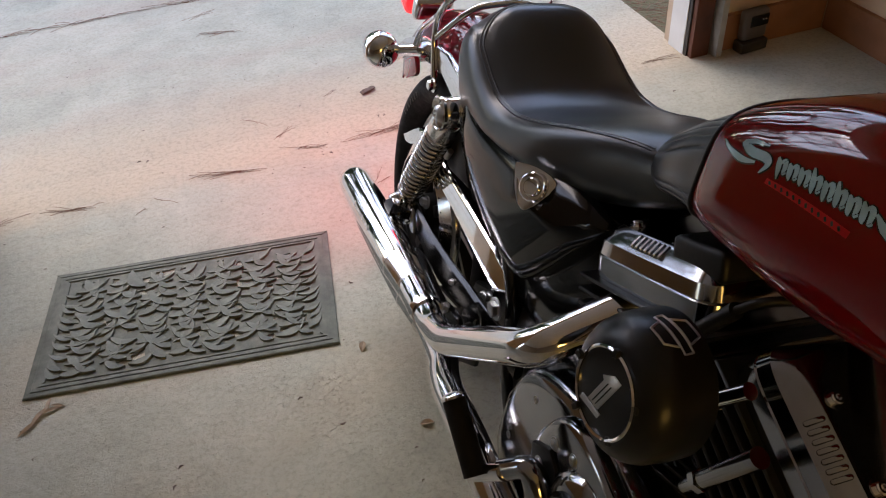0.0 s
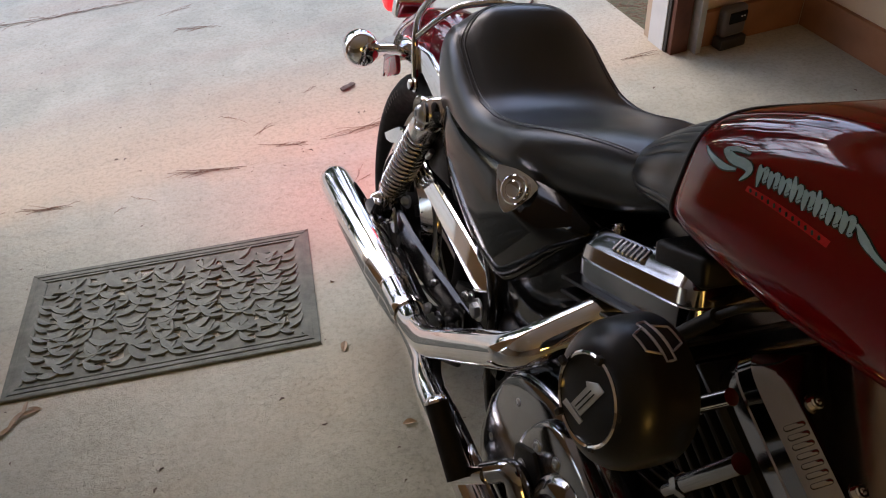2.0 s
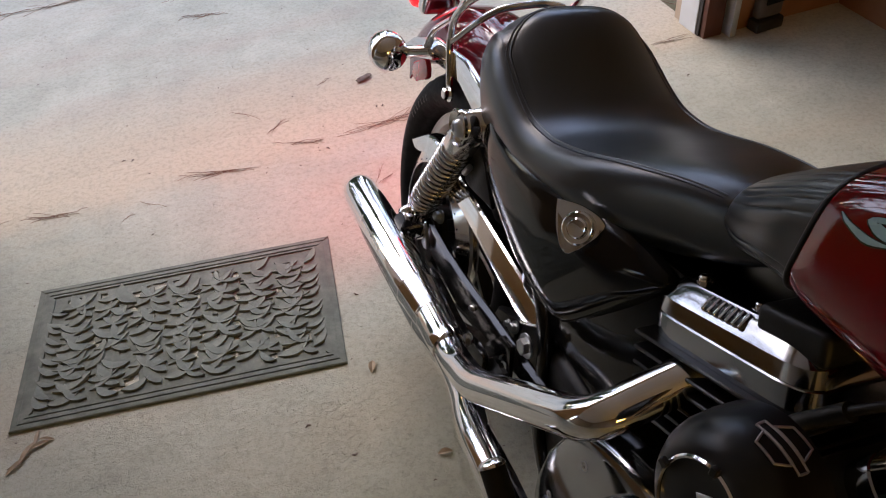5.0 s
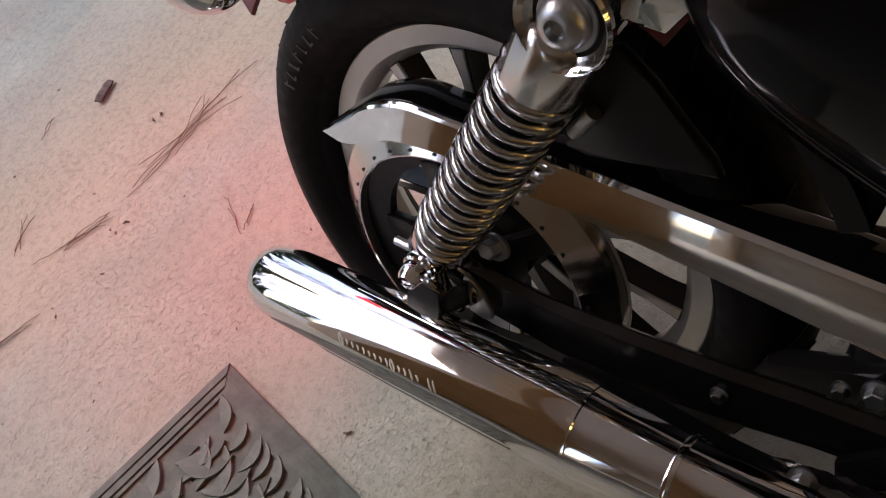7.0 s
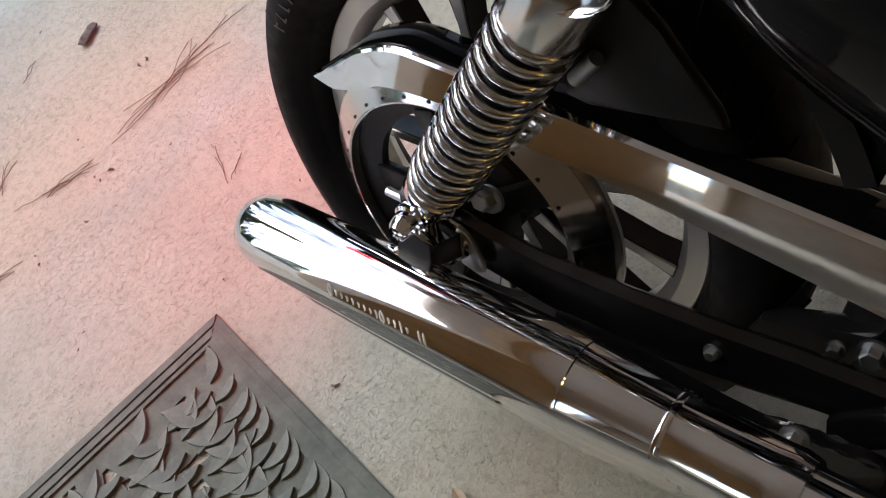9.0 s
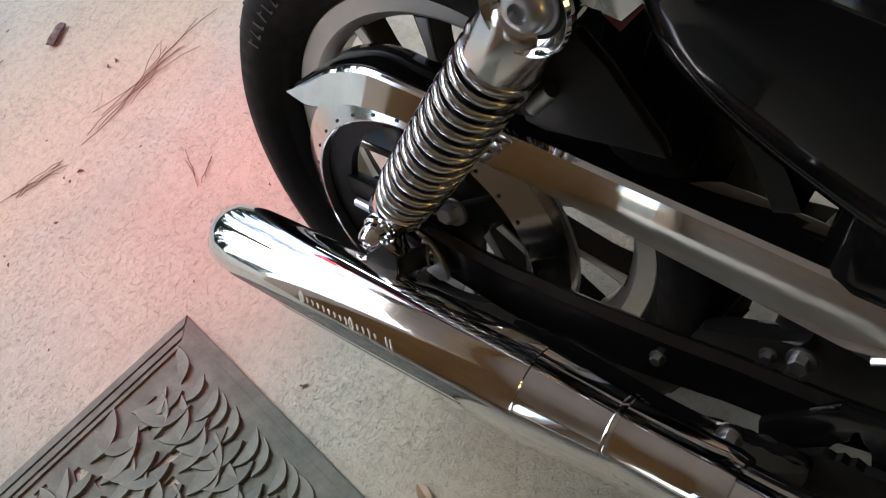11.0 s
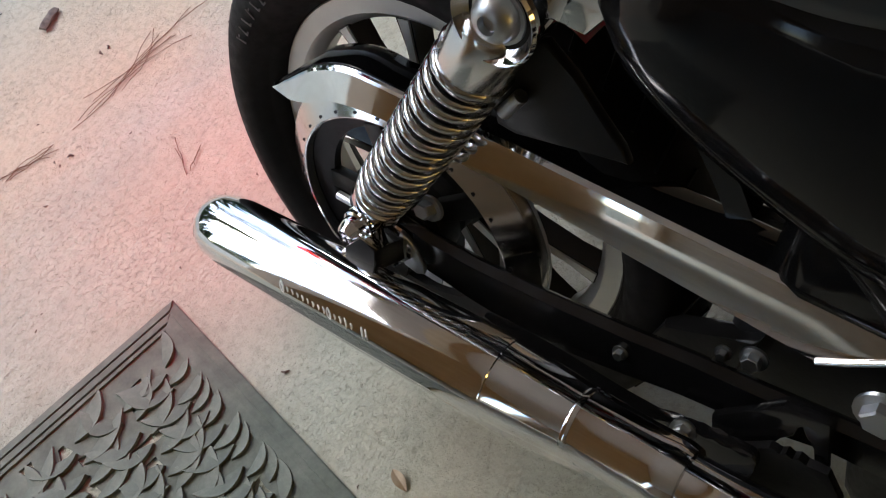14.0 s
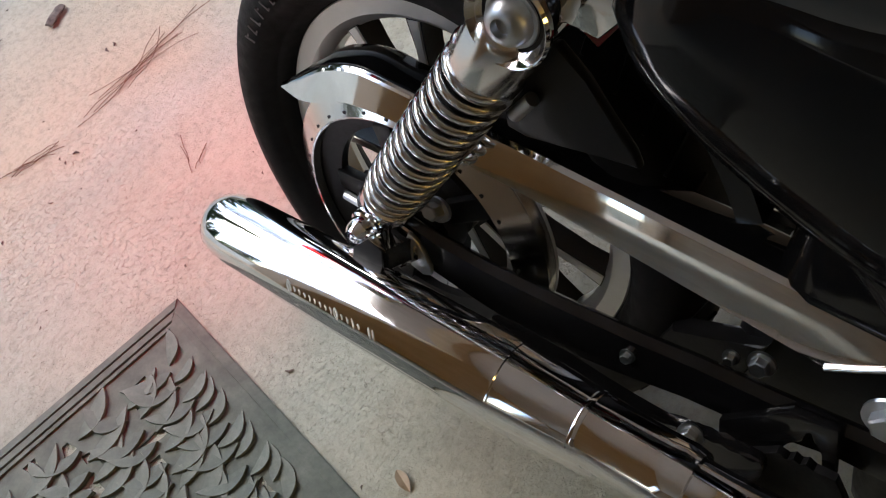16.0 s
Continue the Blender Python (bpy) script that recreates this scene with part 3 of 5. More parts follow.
    stud = bm_new()
    lathe(stud, [(0.0, -0.05), (0.018, -0.05), (0.018, -0.012), (0.0, -0.012)], bot, (0, s, 0), 24)
    part("spacer", stud, CHROME, sh)
    return sh


shock(-1)
shock(1)


# ---- exhausts ----
def muffler(a, b, r, name, label):
    a, b = Vector(a), Vector(b)
    L = (b - a).length
    bm = bm_new()
    prof = [(r * 0.80, -0.002), (r * 0.82, 0.0), (r * 0.82, 0.004), (r * 0.83, 0.010), (r * 0.965, 0.080), (r * 0.97, 0.0835), (r * 1.0, 0.0845), (r * 1.005, 0.087), (r * 1.02, L * 0.6), (r * 1.0, L - 0.045),
            (r * 0.96, L - 0.022), (r * 0.86, L - 0.007), (r * 0.72, L - 0.001), (r * 0.60, L), (r * 0.58, L - 0.01), (r * 0.56, L - 0.08), (0, L - 0.08)]
    lathe(bm, prof, a, b - a, 56)
    return part(name, bm, CHROME, bike, label, 30)


UP_A, UP_B = (0.262, -0.188, 0.000), (-0.204, -0.189, -0.046)
muf = muffler(UP_A, UP_B, 0.0392, "muffler", "chrome upper muffler with raised script")
muffler((0.262, -0.152, -0.088), (-0.19, -0.153, -0.132), 0.0385, "muffler", "chrome lower muffler beneath the upper one")

hp = bm_new()
tube(hp, rounded_path([(0.730, -0.03, 0.385), (0.726, -0.11, 0.343), (0.722, -0.212, 0.296), (0.478, -0.212, 0.078), (0.385, -0.196, 0.022), (0.255, -0.188, 0.000)], 0.035), 0.0255, 28)
pipe = part("exhaust_pipe", hp, CHROME, bike, "chrome header pipe with bends", 50)
hp = bm_new()
tube(hp, smooth_path([(0.246, -0.1880, 0.0), (0.300, -0.1905, 0.008), (0.345, -0.193, 0.0165)], 4), [0.0308] * 8 + [0.0285], 32)
part("sleeve", hp, CHROME, pipe, "chrome sleeve behind the muffler", 50)
hp = bm_new()
lathe(hp, [(0.0300, -0.003), (0.0322, -0.003), (0.0326, -0.002), (0.0326, 0.002), (0.0322, 0.003), (0.0300, 0.003)], (0.254, -0.188, 0.0005), (1, -0.03, 0.12), 48, True)
part("clamp", hp, CHROME, pipe, "narrow clamp ring")
hp = bm_new()
tube(hp, rounded_path([(0.95, -0.15, 0.10), (0.80, -0.205, -0.02), (0.60, -0.205, -0.01), (0.46, -0.190, -0.045), (0.36, -0.155, -0.08), (0.255, -0.150, -0.089)], 0.06), 0.0285, 28)
part("exhaust_pipe", hp, CHROME, bike, "chrome lower header pipe", 50)

# ---- fender, strut, rail, lamps ----
fd = bm_new()
rings = []
for a in np.linspace(radians(58), radians(143), 36):
    r = 0.412
    ring = []
    for v in np.linspace(-1, 1, 15):
        y = 0.080 * v
        dr = -0.102 * abs(v) ** 4
        ring.append(((r + dr) * math.cos(a), y, (r + dr) * math.sin(a)))
    inner = [((r - 0.003 - 0.102 * abs(v) ** 4) * math.cos(a), 0.0775 * v, (r - 0.003 - 0.102 * abs(v) ** 4) * math.sin(a)) for v in np.linspace(1, -1, 15)]
    rings.append(ring + inner)
lofted(fd, rings)
part("rear_fender", fd, RED_FENDER, bike, "dark red rear fender", 40)
inner = bm_new()
rings = []
for a in np.linspace(radians(29), radians(66), 16):
    rings.append([((0.338 - 0.012 * abs(v) ** 3) * math.cos(a), 0.070 * v, (0.338 - 0.012 * abs(v) ** 3) * math.sin(a)) for v in np.linspace(-1, 1, 13)]
                 + [(0.345 * math.cos(a), 0.070 * v, 0.345 * math.sin(a)) for v in np.linspace(1, -1, 13)])
lofted(inner, rings)
part("inner_fender", inner, GLOSS_BLACK, bike, "black inner fender", 40)
for s in (-1, 1):
    st = bm_new()
    outline = [(0.190, 0.306), (0.200, 0.340), (0.16, 0.360), (0.05, 0.375), (-0.08, 0.355), (-0.19, 0.305), (-0.255, 0.255), (-0.265, 0.235), (-0.245, 0.228), (-0.18, 0.270), (-0.08, 0.315), (0.04, 0.335), (0.115, 0.318), (0.135, 0.299), (0.142, 0.292), (0.154, 0.293), (0.161, 0.287), (0.175, 0.286)]
    plate(st, outline, 0.012, side_at(s * 0.098), 0.003)
    part("fender_strut", st, CHROME, bike, "chrome fender strut")
    r = bm_new()
    tube(r, rounded_path([(0.014, s * 0.108, 0.312), (-0.012, s * 0.108, 0.380), (-0.009, s * 0.107, 0.425), (0.030, s * 0.105, 0.469), (0.060, s * 0.085, 0.500), (0.065, 0, 0.505)], 0.025), 0.0065, 14)
    tube(r, rounded_path([(-0.012, s * 0.108, 0.378), (0.034, s * 0.085, 0.435), (0.055, s * 0.060, 0.467), (0.074, s * 0.01, 0.481), (0.074, 0, 0.481)], 0.03), 0.0060, 14)
    tube(r, rounded_path([(-0.122, s * 0.105, 0.313), (-0.093, s * 0.106, 0.364), (-0.015, s * 0.107, 0.420)], 0.05), 0.0060, 14)
    part("rack_rail", r, CHROME, bike, "chrome tube rack rail")
    hexbolt("rack_bolt", (0.022, s * 0.108, 0.300), (0, s, 0), 0.010, 0.014, bike, CHROME)
    sg = bm_new()
    c = Vector((-0.165, s * 0.162, 0.290))
    lathe(sg, [(0, -0.034), (0.014, -0.0325), (0.026, -0.027), (0.0345, -0.015), (0.0375, 0.0), (0.036, 0.014), (0.033, 0.022), (0.0, 0.022)], c, (-1, 0, 0), 32)
    sig = part("turn_signal", sg, CHROME, bike, "chrome ball-shaped turn signal")
    ln = bm_new()
    lathe(ln, [(0, 0.018), (0.032, 0.018), (0.0325, 0.024), (0.027, 0.032), (0.015, 0.037), (0, 0.038)], c, (-1, 0, 0), 28)
    part("lens", ln, RED_LENS, sig, "red signal lens")
    rf = bm_new()
    tongue = [(p.x, p.y) for p in smooth_path([(0.040, 0.017, 0), (0.0, 0.019, 0), (-0.030, 0.016, 0), (-0.043, 0.0, 0), (-0.030, -0.016, 0), (0.0, -0.019, 0), (0.040, -0.017, 0), (0.040, 0.017, 0)], 4)][:-1]
    plate(rf, tongue, 0.010, Matrix.Translation((-0.145, s * 0.098, 0.258)) @ pose(0, 0, 0, 0, -34, 0) @ SIDE, 0.003)
    part("reflector", rf, RED_LENS, bike, "tongue-shaped red reflector")
    stem = bm_new()
    tube(stem, [c + Vector((0.0, -s * 0.02, 0)), (-0.11, s * 0.098, 0.315)], 0.0105, 16)
    part("stem", stem, CHROME, sig)
tl = bm_new()
box(tl, (0.07, 0.11, 0.07), pose(-0.372, 0, 0.330, 0, 20, 0), 0.018, 3)
part("tail_lamp", tl, LIT_RED, bike, "lit red tail lamp lens")
glow = new("tail_lamp_bulb", bpy.data.lights.new("tail_lamp_bulb", "SPOT"))
glow.data.energy, glow.data.color, glow.data.shadow_soft_size = 3.7, (1.0, 0.035, 0.065), 0.03
glow.data.spot_size, glow.data.spot_blend = radians(92), 1.0
glow.rotation_euler = (radians(-6), radians(22), 0)
glow.parent = bike
glow.location = (-0.40, 0.0, 0.265)
th = bm_new()
box(th, (0.05, 0.09, 0.055), pose(-0.328, 0, 0.322, 0, 20, 0), 0.012, 3)
part("tail_lamp_housing", th, CHROME, bike)


# ---- seat ----
def seat():
    #            x      half   seam   crown  roll   bottom
    sections = [(0.094, 0.066, 0.405, 0.000, 0.025, 0.365), (0.103, 0.096, 0.444, 0.014, 0.038, 0.352), (0.130, 0.116, 0.468, 0.034, 0.050, 0.343), (0.170, 0.127, 0.470, 0.046, 0.056, 0.337),
                (0.210, 0.131, 0.455, 0.046, 0.056, 0.335), (0.260, 0.134, 0.432, 0.030, 0.050, 0.338), (0.310, 0.135, 0.417, 0.014, 0.044, 0.345), (0.370, 0.133, 0.422, 0.006, 0.044, 0.357),
                (0.440, 0.128, 0.448, 0.004, 0.050, 0.372), (0.510, 0.118, 0.480, 0.006, 0.058, 0.389), (0.580, 0.105, 0.506, 0.010, 0.062, 0.410), (0.630, 0.094, 0.520, 0.012, 0.062, 0.432),
                (0.680, 0.080, 0.528, 0.012, 0.055, 0.458), (0.720, 0.060, 0.530, 0.008, 0.035, 0.485)]
    arr = np.array([[np.interp(t, range(len(sections)), [q[k] for q in sections]) for k in range(6)] for t in np.linspace(0, len(sections) - 1, 79)])
    for _ in range(6):
        arr[1:-1] = (arr[:-2] + 2 * arr[1:-1] + arr[2:]) / 4
    arr[:, 1] *= 1 + 0.115 * np.clip((0.62 - arr[:, 0]) / 0.15, 0, 1)
    VS = 0.815

    def off(x):
        return 0.003 + 0.011 * min(1, max(0, (0.55 - x) / 0.2))

    def half(row):
        x, w, zs, crown, roll, bot = row
        pts = []
        for q in np.linspace(0, 1, 10):
            pts.append((w * VS * q, zs + crown * (1 - q ** 3.2)))
        for q in np.linspace(0, 90, 10)[1:]:
            c, d = math.cos(radians(q)), math.sin(radians(q))
            pts.append((w * (VS + (1 - VS) * d), zs - roll * (1 - c)))
        for q in (0.25, 0.5, 0.75, 1.0):
            pts.append((w * (1 - 0.09 * q ** 1.6), zs - roll + (bot - zs + roll) * q))
        return pts

    bm = bm_new()
    rings = []
    for row in arr:
        h = half(row)
        rings.append([(row[0], y + off(row[0]), z) for y, z in reversed(h)] + [(row[0], -y + off(row[0]), z) for y, z in h[1:]])
    lofted(bm, rings)
    st = part("seat", bm, LEATHER, bike, "black stitched leather solo seat", 60)

    def on(x, v):
        w, zs, crown, roll = (np.interp(x, arr[:, 0], arr[:, k]) for k in (1, 2, 3, 4))
        a = abs(v)
        if a <= VS:
            q = a / VS
            z = zs + crown * (1 - q ** 3.2)
        else:
            z = zs - roll * (1 - math.sqrt(max(0, 1 - ((a - VS) / (1 - VS)) ** 2)))
        return Vector((x, w * v + off(x), z))

    def loop(grow):
        V = VS + grow
        side = [on(x, -V) for x in np.linspace(0.645, 0.205, 60)]
        arc = [on(0.205 - (0.062 + grow * 0.13) * math.cos(radians(q)), V * math.sin(radians(q))) for q in np.linspace(-88, 88, 60)]
        return side + arc + [on(x, V) for x in np.linspace(0.205, 0.645, 60)]
    pipe = bm_new()
    tube(pipe, [p + Vector((0, 0, -0.0006)) for p in loop(0.0)], 0.0020, 8)
    part("piping", pipe, LEATHER, st, "raised seam piping", 60)
    stitch = bm_new()
    row = loop(0.05)
    for a, b in zip(row, row[1:]):
        for f in (0.0, 0.5):
            tube(stitch, [a.lerp(b, f + 0.06) + Vector((0, 0, 0.0004)), a.lerp(b, f + 0.40) + Vector((0, 0, 0.0004))], 0.0011, 5)
    tagged(part("stitching", stitch, THREAD, st, "row of blue-grey stitches"), kind="stuff")
    return st


seat()


# ---- fuel tank ----
def egg(x, w, zb, zt, n=40, p=2.5, flat=0.5):
    zm = zb + (zt - zb) * flat
    ring = []
    for k in range(n):
        a = 2 * math.pi * k / n
        c, s = math.cos(a), math.sin(a)
        y = w * math.copysign(abs(c) ** (2 / p), c)
        z = zm + (zt - zm if s > 0 else zm - zb) * math.copysign(abs(s) ** (2 / p), s)
        ring.append((x, y, z))
    return ring


def stations(rows, n):
    a = np.array(rows)
    t = np.linspace(0, len(rows) - 1, n)
    out = np.array([[np.interp(q, range(len(rows)), a[:, k]) for k in range(a.shape[1])] for q in t])
    for _ in range(4):
        out[1:-1] = (out[:-2] + 2 * out[1:-1] + out[2:]) / 4
    return out


def tank_power(x):
    return 3.6 + 0.6 * min(1, max(0, (0.845 - x) / 0.065))


tk = bm_new()
TANK = [(0.778, 0.122, 0.520, 0.652), (0.80, 0.130, 0.518, 0.666), (0.83, 0.134, 0.517, 0.685), (0.87, 0.137, 0.518, 0.707), (0.91, 0.139, 0.521, 0.723), (0.95, 0.141, 0.528, 0.734), (1.00, 0.143, 0.540, 0.742), (1.07, 0.143, 0.556, 0.748), (1.17, 0.135, 0.58, 0.748), (1.25, 0.09, 0.61, 0.735), (1.29, 0.05, 0.64, 0.715)]
lofted(tk, [egg(x, w, zb, zt, 64, tank_power(x), 0.42) for x, w, zb, zt in stations(TANK, 48)])
part("fuel_tank", tk, RED_PAINT, bike, "glossy red fuel tank", 60)
tank = bpy.data.objects["fuel_tank"]
TS = stations(TANK, 48)


def on_tank(x, a, lift):
    """A point on the tank's skin at station x and angle a (90: top, 180: right side)."""
    w, zb, zt = (np.interp(x, TS[:, 0], TS[:, k]) for k in (1, 2, 3))
    zm = zb + (zt - zb) * 0.42
    c, q = math.cos(radians(a)), math.sin(radians(a))
    k = 2 / tank_power(x)
    y, z = w * math.copysign(abs(c) ** k, c), zm + (zt - zm if q > 0 else zm - zb) * math.copysign(abs(q) ** k, q)
    n = Vector((0, y / (w * w), (z - zm) / ((zt - zb) ** 2 / 4))).normalized()
    return Vector((x, y, z)) + n * lift


def decal(name, strokes, material, lift, grow, label):
    """Brush strokes (u, angle, half width) laid on the tank; u runs along the tank, the angle round it."""
    K = 0.0021
    for st in strokes:
        bm = bm_new()
        pts = smooth_path([(u, -a * K, w) for u, a, w in st], 4)
        vs = []
        for i, p in enumerate(pts):
            q, r = pts[max(0, i - 1)], pts[min(len(pts) - 1, i + 1)]
            d = Vector((r.x - q.x, r.y - q.y)).normalized()
            w = max(0.0004, p.z + grow)
            for sgn in (1, -1):
                u, v = p.x - d.y * sgn * w, p.y + d.x * sgn * w
                vs.append(bm.verts.new(on_tank(u + 0.008 * min(1, max(0, (0.96 - u) / 0.12)), np.interp(-v / K, SPREAD[0], SPREAD[1]), lift)))
        for i in range(0, len(vs) - 2, 2):
            bm.faces.new((vs[i], vs[i + 1], vs[i + 3], vs[i + 2]))
        part(name, bm, material, tank, label, 60)


# how the decal's own degrees fall on the squarish section of the tank
SPREAD = ((140, 148, 151, 154, 157, 161, 164, 167, 170, 174, 180), (152, 158.5, 161, 163, 166, 169.5, 172.5, 174.2, 176, 178, 181))
# a big swash, then a ribbon of slanted brush dabs of uneven height, then a long tail
SWASH = [[(0.795, 153, 0.0004), (0.806, 157.5, 0.0022), (0.826, 161.0, 0.0034), (0.846, 160.5, 0.0012)],
         [(0.852, 149.5, 0.0012), (0.834, 148.5, 0.0036), (0.824, 151.5, 0.0046), (0.836, 155.5, 0.0056), (0.856, 157.0, 0.0048), (0.862, 160.0, 0.0034), (0.856, 164.5, 0.0006)]]
for k, (tall, deep) in enumerate(((1.1, 1.7), (0.7, 1.0), (0.9, 0.9), (2.0, 1.0), (0.7, 1.2), (1.8, 0.9), (0.7, 1.0), (1.0, 0.9))):
    u, a = 0.872 + 0.0142 * k, 157.0 + 0.36 * k
    SWASH.append([(u - 0.0005 - 0.0015 * tall, a - 2.2 * tall, 0.0010), (u + 0.0018, a + 0.6, 0.0030), (u + 0.0042, a + 3.6, 0.0026), (u + 0.0052 + 0.001 * deep, a + 3.2 + 2.2 * deep, 0.0006)])
    SWASH.append([(u + 0.0012, a + 2.2, 0.0010), (u + 0.0062, a - 1.0 - 0.3 * deep, 0.0022), (u + 0.0098, a + 0.8, 0.0027), (u + 0.0112, a + 4.0, 0.0018), (u + 0.0142, a + 3.6, 0.0008)])
SWASH.append([(0.984, 159.5, 0.0012), (0.996, 163.0, 0.0030), (1.014, 166.6, 0.0024), (1.034, 168.8, 0.0014), (1.060, 170.5, 0.0003)])
decal("decal_shadow", SWASH, DARK_DECAL, 0.0006, 0.0013, "dark green outline of the decal")
decal("decal", SWASH, TEAL, 0.0014, 0.0, "pale teal brush-stroke decal")
decal("decal_bar", [[(0.868, 166.6, 0.0034), (0.90, 167.9, 0.0036), (0.93, 169.4, 0.0036), (0.972, 171.4, 0.0034)]], RED_DECAL, 0.0005, 0, "bright red bar under the decal")
decal("decal_bar", [[(0.873 + k * 0.0080, 166.1 + k * 0.36, 0.0011), (0.8742 + k * 0.0080, 167.0 + k * 0.36, 0.0013), (0.8754 + k * 0.0080, 167.9 + k * 0.36, 0.0011)] for k in range(12)], DARK_DECAL, 0.0010, 0, "row of dark bars on the red bar")
tb = bm_new()
BRA = [(0.640, 0.055, 0.485, 0.535), (0.66, 0.082, 0.482, 0.556), (0.70, 0.104, 0.490, 0.590), (0.74, 0.116, 0.508, 0.622), (0.783, 0.121, 0.518, 0.650)]
rings = []
for i, (x, w, zb, zt) in enumerate(stations(BRA, 30)):
    ring = egg(x, w, zb, zt, 240, 2.4 + 1.75 * i / 29, 0.42)
    zc, e = (zb + zt) / 2, min(1.0, i / 6) * min(1.0, (29 - i) / 3)
    pleat = [-abs(math.sin(k * math.pi / 240 * 30)) ** 0.35 for k in range(240)]
    rings.append([(px, py * (1 - 0.014 * e * (1 + q)), zc + (pz - zc) * (1 - 0.022 * e * (1 + q))) for q, (px, py, pz) in zip(pleat, ring)])
lofted(tb, rings)
part("tank_bib", tb, LEATHER, bike, "black pleated leather bib at the tank's rear", 60)
pb = bm_new()
ring = [Vector(p) for p in egg(0.783, 0.1225, 0.518, 0.653, 120, 4.2, 0.42)]
tube(pb, ring + [ring[0]], 0.0038, 10, False)
part("piping", pb, SATIN_BLACK, bike, "black piping along the bib", 60)

# ---- side cover ----
sc = bm_new()
outline = [(0.185, 0.318), (0.205, 0.285), (0.245, 0.257), (0.305, 0.230), (0.37, 0.208), (0.44, 0.199), (0.485, 0.204), (0.515, 0.222), (0.565, 0.285), (0.615, 0.355), (0.64, 0.39), (0.645, 0.412), (0.58, 0.418), (0.42, 0.402), (0.22, 0.375), (0.19, 0.355)]
outline = [(p.x, p.z) for p in smooth_path([(x, 0, z) for x, z in outline + outline[:1]], 3)][:-1]
layers = [(-0.092, 0.0), (-0.112, 0.0), (-0.118, 0.003), (-0.128, 0.016), (-0.135, 0.038), (-0.139, 0.075)]
cx, cz = 0.43, 0.335
rings = []
for y, inset in layers:
    k = 1 - inset / 0.13
    ring = []
    for x, z in outline:
        x, z = cx + (x - cx) * k, cz + (z - cz) * k
        ring.append((x, -0.092 + (y + 0.092) * max(0.5, min(1, 1 - (z - 0.36) / 0.14)), z))
    rings.append(ring)
lofted(sc, rings)
cover = part("side_cover", sc, GLOSS_BLACK, bike, "gloss black oil tank cover", 50)
em = bm_new()
EC = Matrix.Translation((0.508, -0.142, 0.384)) @ Vector((0.45, -0.76, 0.42)).to_track_quat("Z", "Y").to_matrix().to_4x4()
tri = [(p.x, p.y) for p in smooth_path([(-0.036, 0.024, 0), (0.0, 0.030, 0), (0.034, 0.022, 0), (0.024, -0.008, 0), (0.004, -0.032, 0), (-0.020, -0.010, 0), (-0.036, 0.024, 0)], 5)][:-1]
plate(em, tri, 0.006, EC, 0.0015)
badge = part("badge", em, CHROME, cover, "chrome shield-shaped badge with round cap")
for r0, h in ((0.021, 0.008), (0.013, 0.011)):
    cp = bm_new()
    lathe(cp, [(0, 0), (r0, 0), (r0, h - 0.002), (r0 - 0.002, h), (r0 - 0.005, h - 0.001), (0, h - 0.001)], EC @ Vector((0.006, 0.004, 0.002)), EC.to_3x3() @ Vector((0, 0, 1)), 32)
    part("cap", cp, CHROME, cover)

# ---- engine ----
ENG = Vector((0.885, 0, 0.015))


def cylinder_unit(tilt, lift=0.0, ahead=0.0, aside=0.0):
    """A finned cylinder with its rocker box, tilted forward by that many degrees about the crank."""
    m = Matrix.Translation(ENG) @ Matrix.Rotation(radians(tilt), 4, "Y") @ Matrix.Translation((ahead, aside, lift))
    bm = bm_new()
    lathe(bm, [(0, 0.10), (0.062, 0.10), (0.062, 0.40), (0, 0.40)], m @ Vector((0, 0, 0)), m.to_3x3() @ Vector((0, 0, 1)), 32)
    cy = part("cylinder", bm, FIN_BLACK, bike, "black finned engine cylinder", 30)
    for k in range(13):
        half = 0.072 if k < 7 else 0.124
        wide = 0.078 if k < 7 else 0.126
        bm = bm_new()
        box(bm, (2 * half, 2 * wide, 0.005), m @ Matrix.Translation((0, 0, 0.165 + k * 0.019)), 0.002, 1)
        part("fin", bm, FIN_BLACK, cy)
    rb = bm_new()
    rings = []
    for z, sx, sy in ((0.394, 0.110, 0.110), (0.396, 0.1165, 0.1155), (0.424, 0.1165, 0.1155), (0.4255, 0.1150, 0.1140), (0.427, 0.1160, 0.1150), (0.444, 0.1135, 0.1120), (0.459, 0.103, 0.099), (0.4635, 0.097, 0.092)):
        ring = []
        for k in range(64):
            a = 2 * math.pi * k / 64
            c, s = math.cos(a), math.sin(a)
            ring.append(m @ Vector((sx * math.copysign(abs(c) ** 0.24, c), sy * math.copysign(abs(s) ** 0.24, s), z)))
        rings.append(ring)
    lofted(rb, rings)
    r = part("rocker_box", rb, POLISHED, bike, "polished aluminium rocker box", 30)
    for k in range(7):
        rg = bm_new()
        box(rg, (0.0054, 0.020, 0.009), m @ Matrix.Translation((-0.034 + k * 0.0088, -0.101, 0.455)) @ pose(0, 0, 0, 38, 0, 0), 0.0024, 2)
        part("ridge", rg, POLISHED, r)
    for x in (-0.072, 0.012) if tilt < 0 else (-0.048, 0.034):
        hexbolt("bolt", m @ Vector((x, -0.076, 0.463)), m.to_3x3() @ Vector((0, 0, 1)), 0.0065, 0.007, r, CHROME, socket=True)
    return m


REAR_CYL = cylinder_unit(-22.5, 0.0, 0.028)
ins = bm_new()
box(ins, (0.086, 0.19, 0.036), REAR_CYL @ Matrix.Translation((0.072, -0.006, 0.463)), 0.008, 3)
part("rocker_insert", ins, SATIN_BLACK, bike, "black block on the rear rocker box")
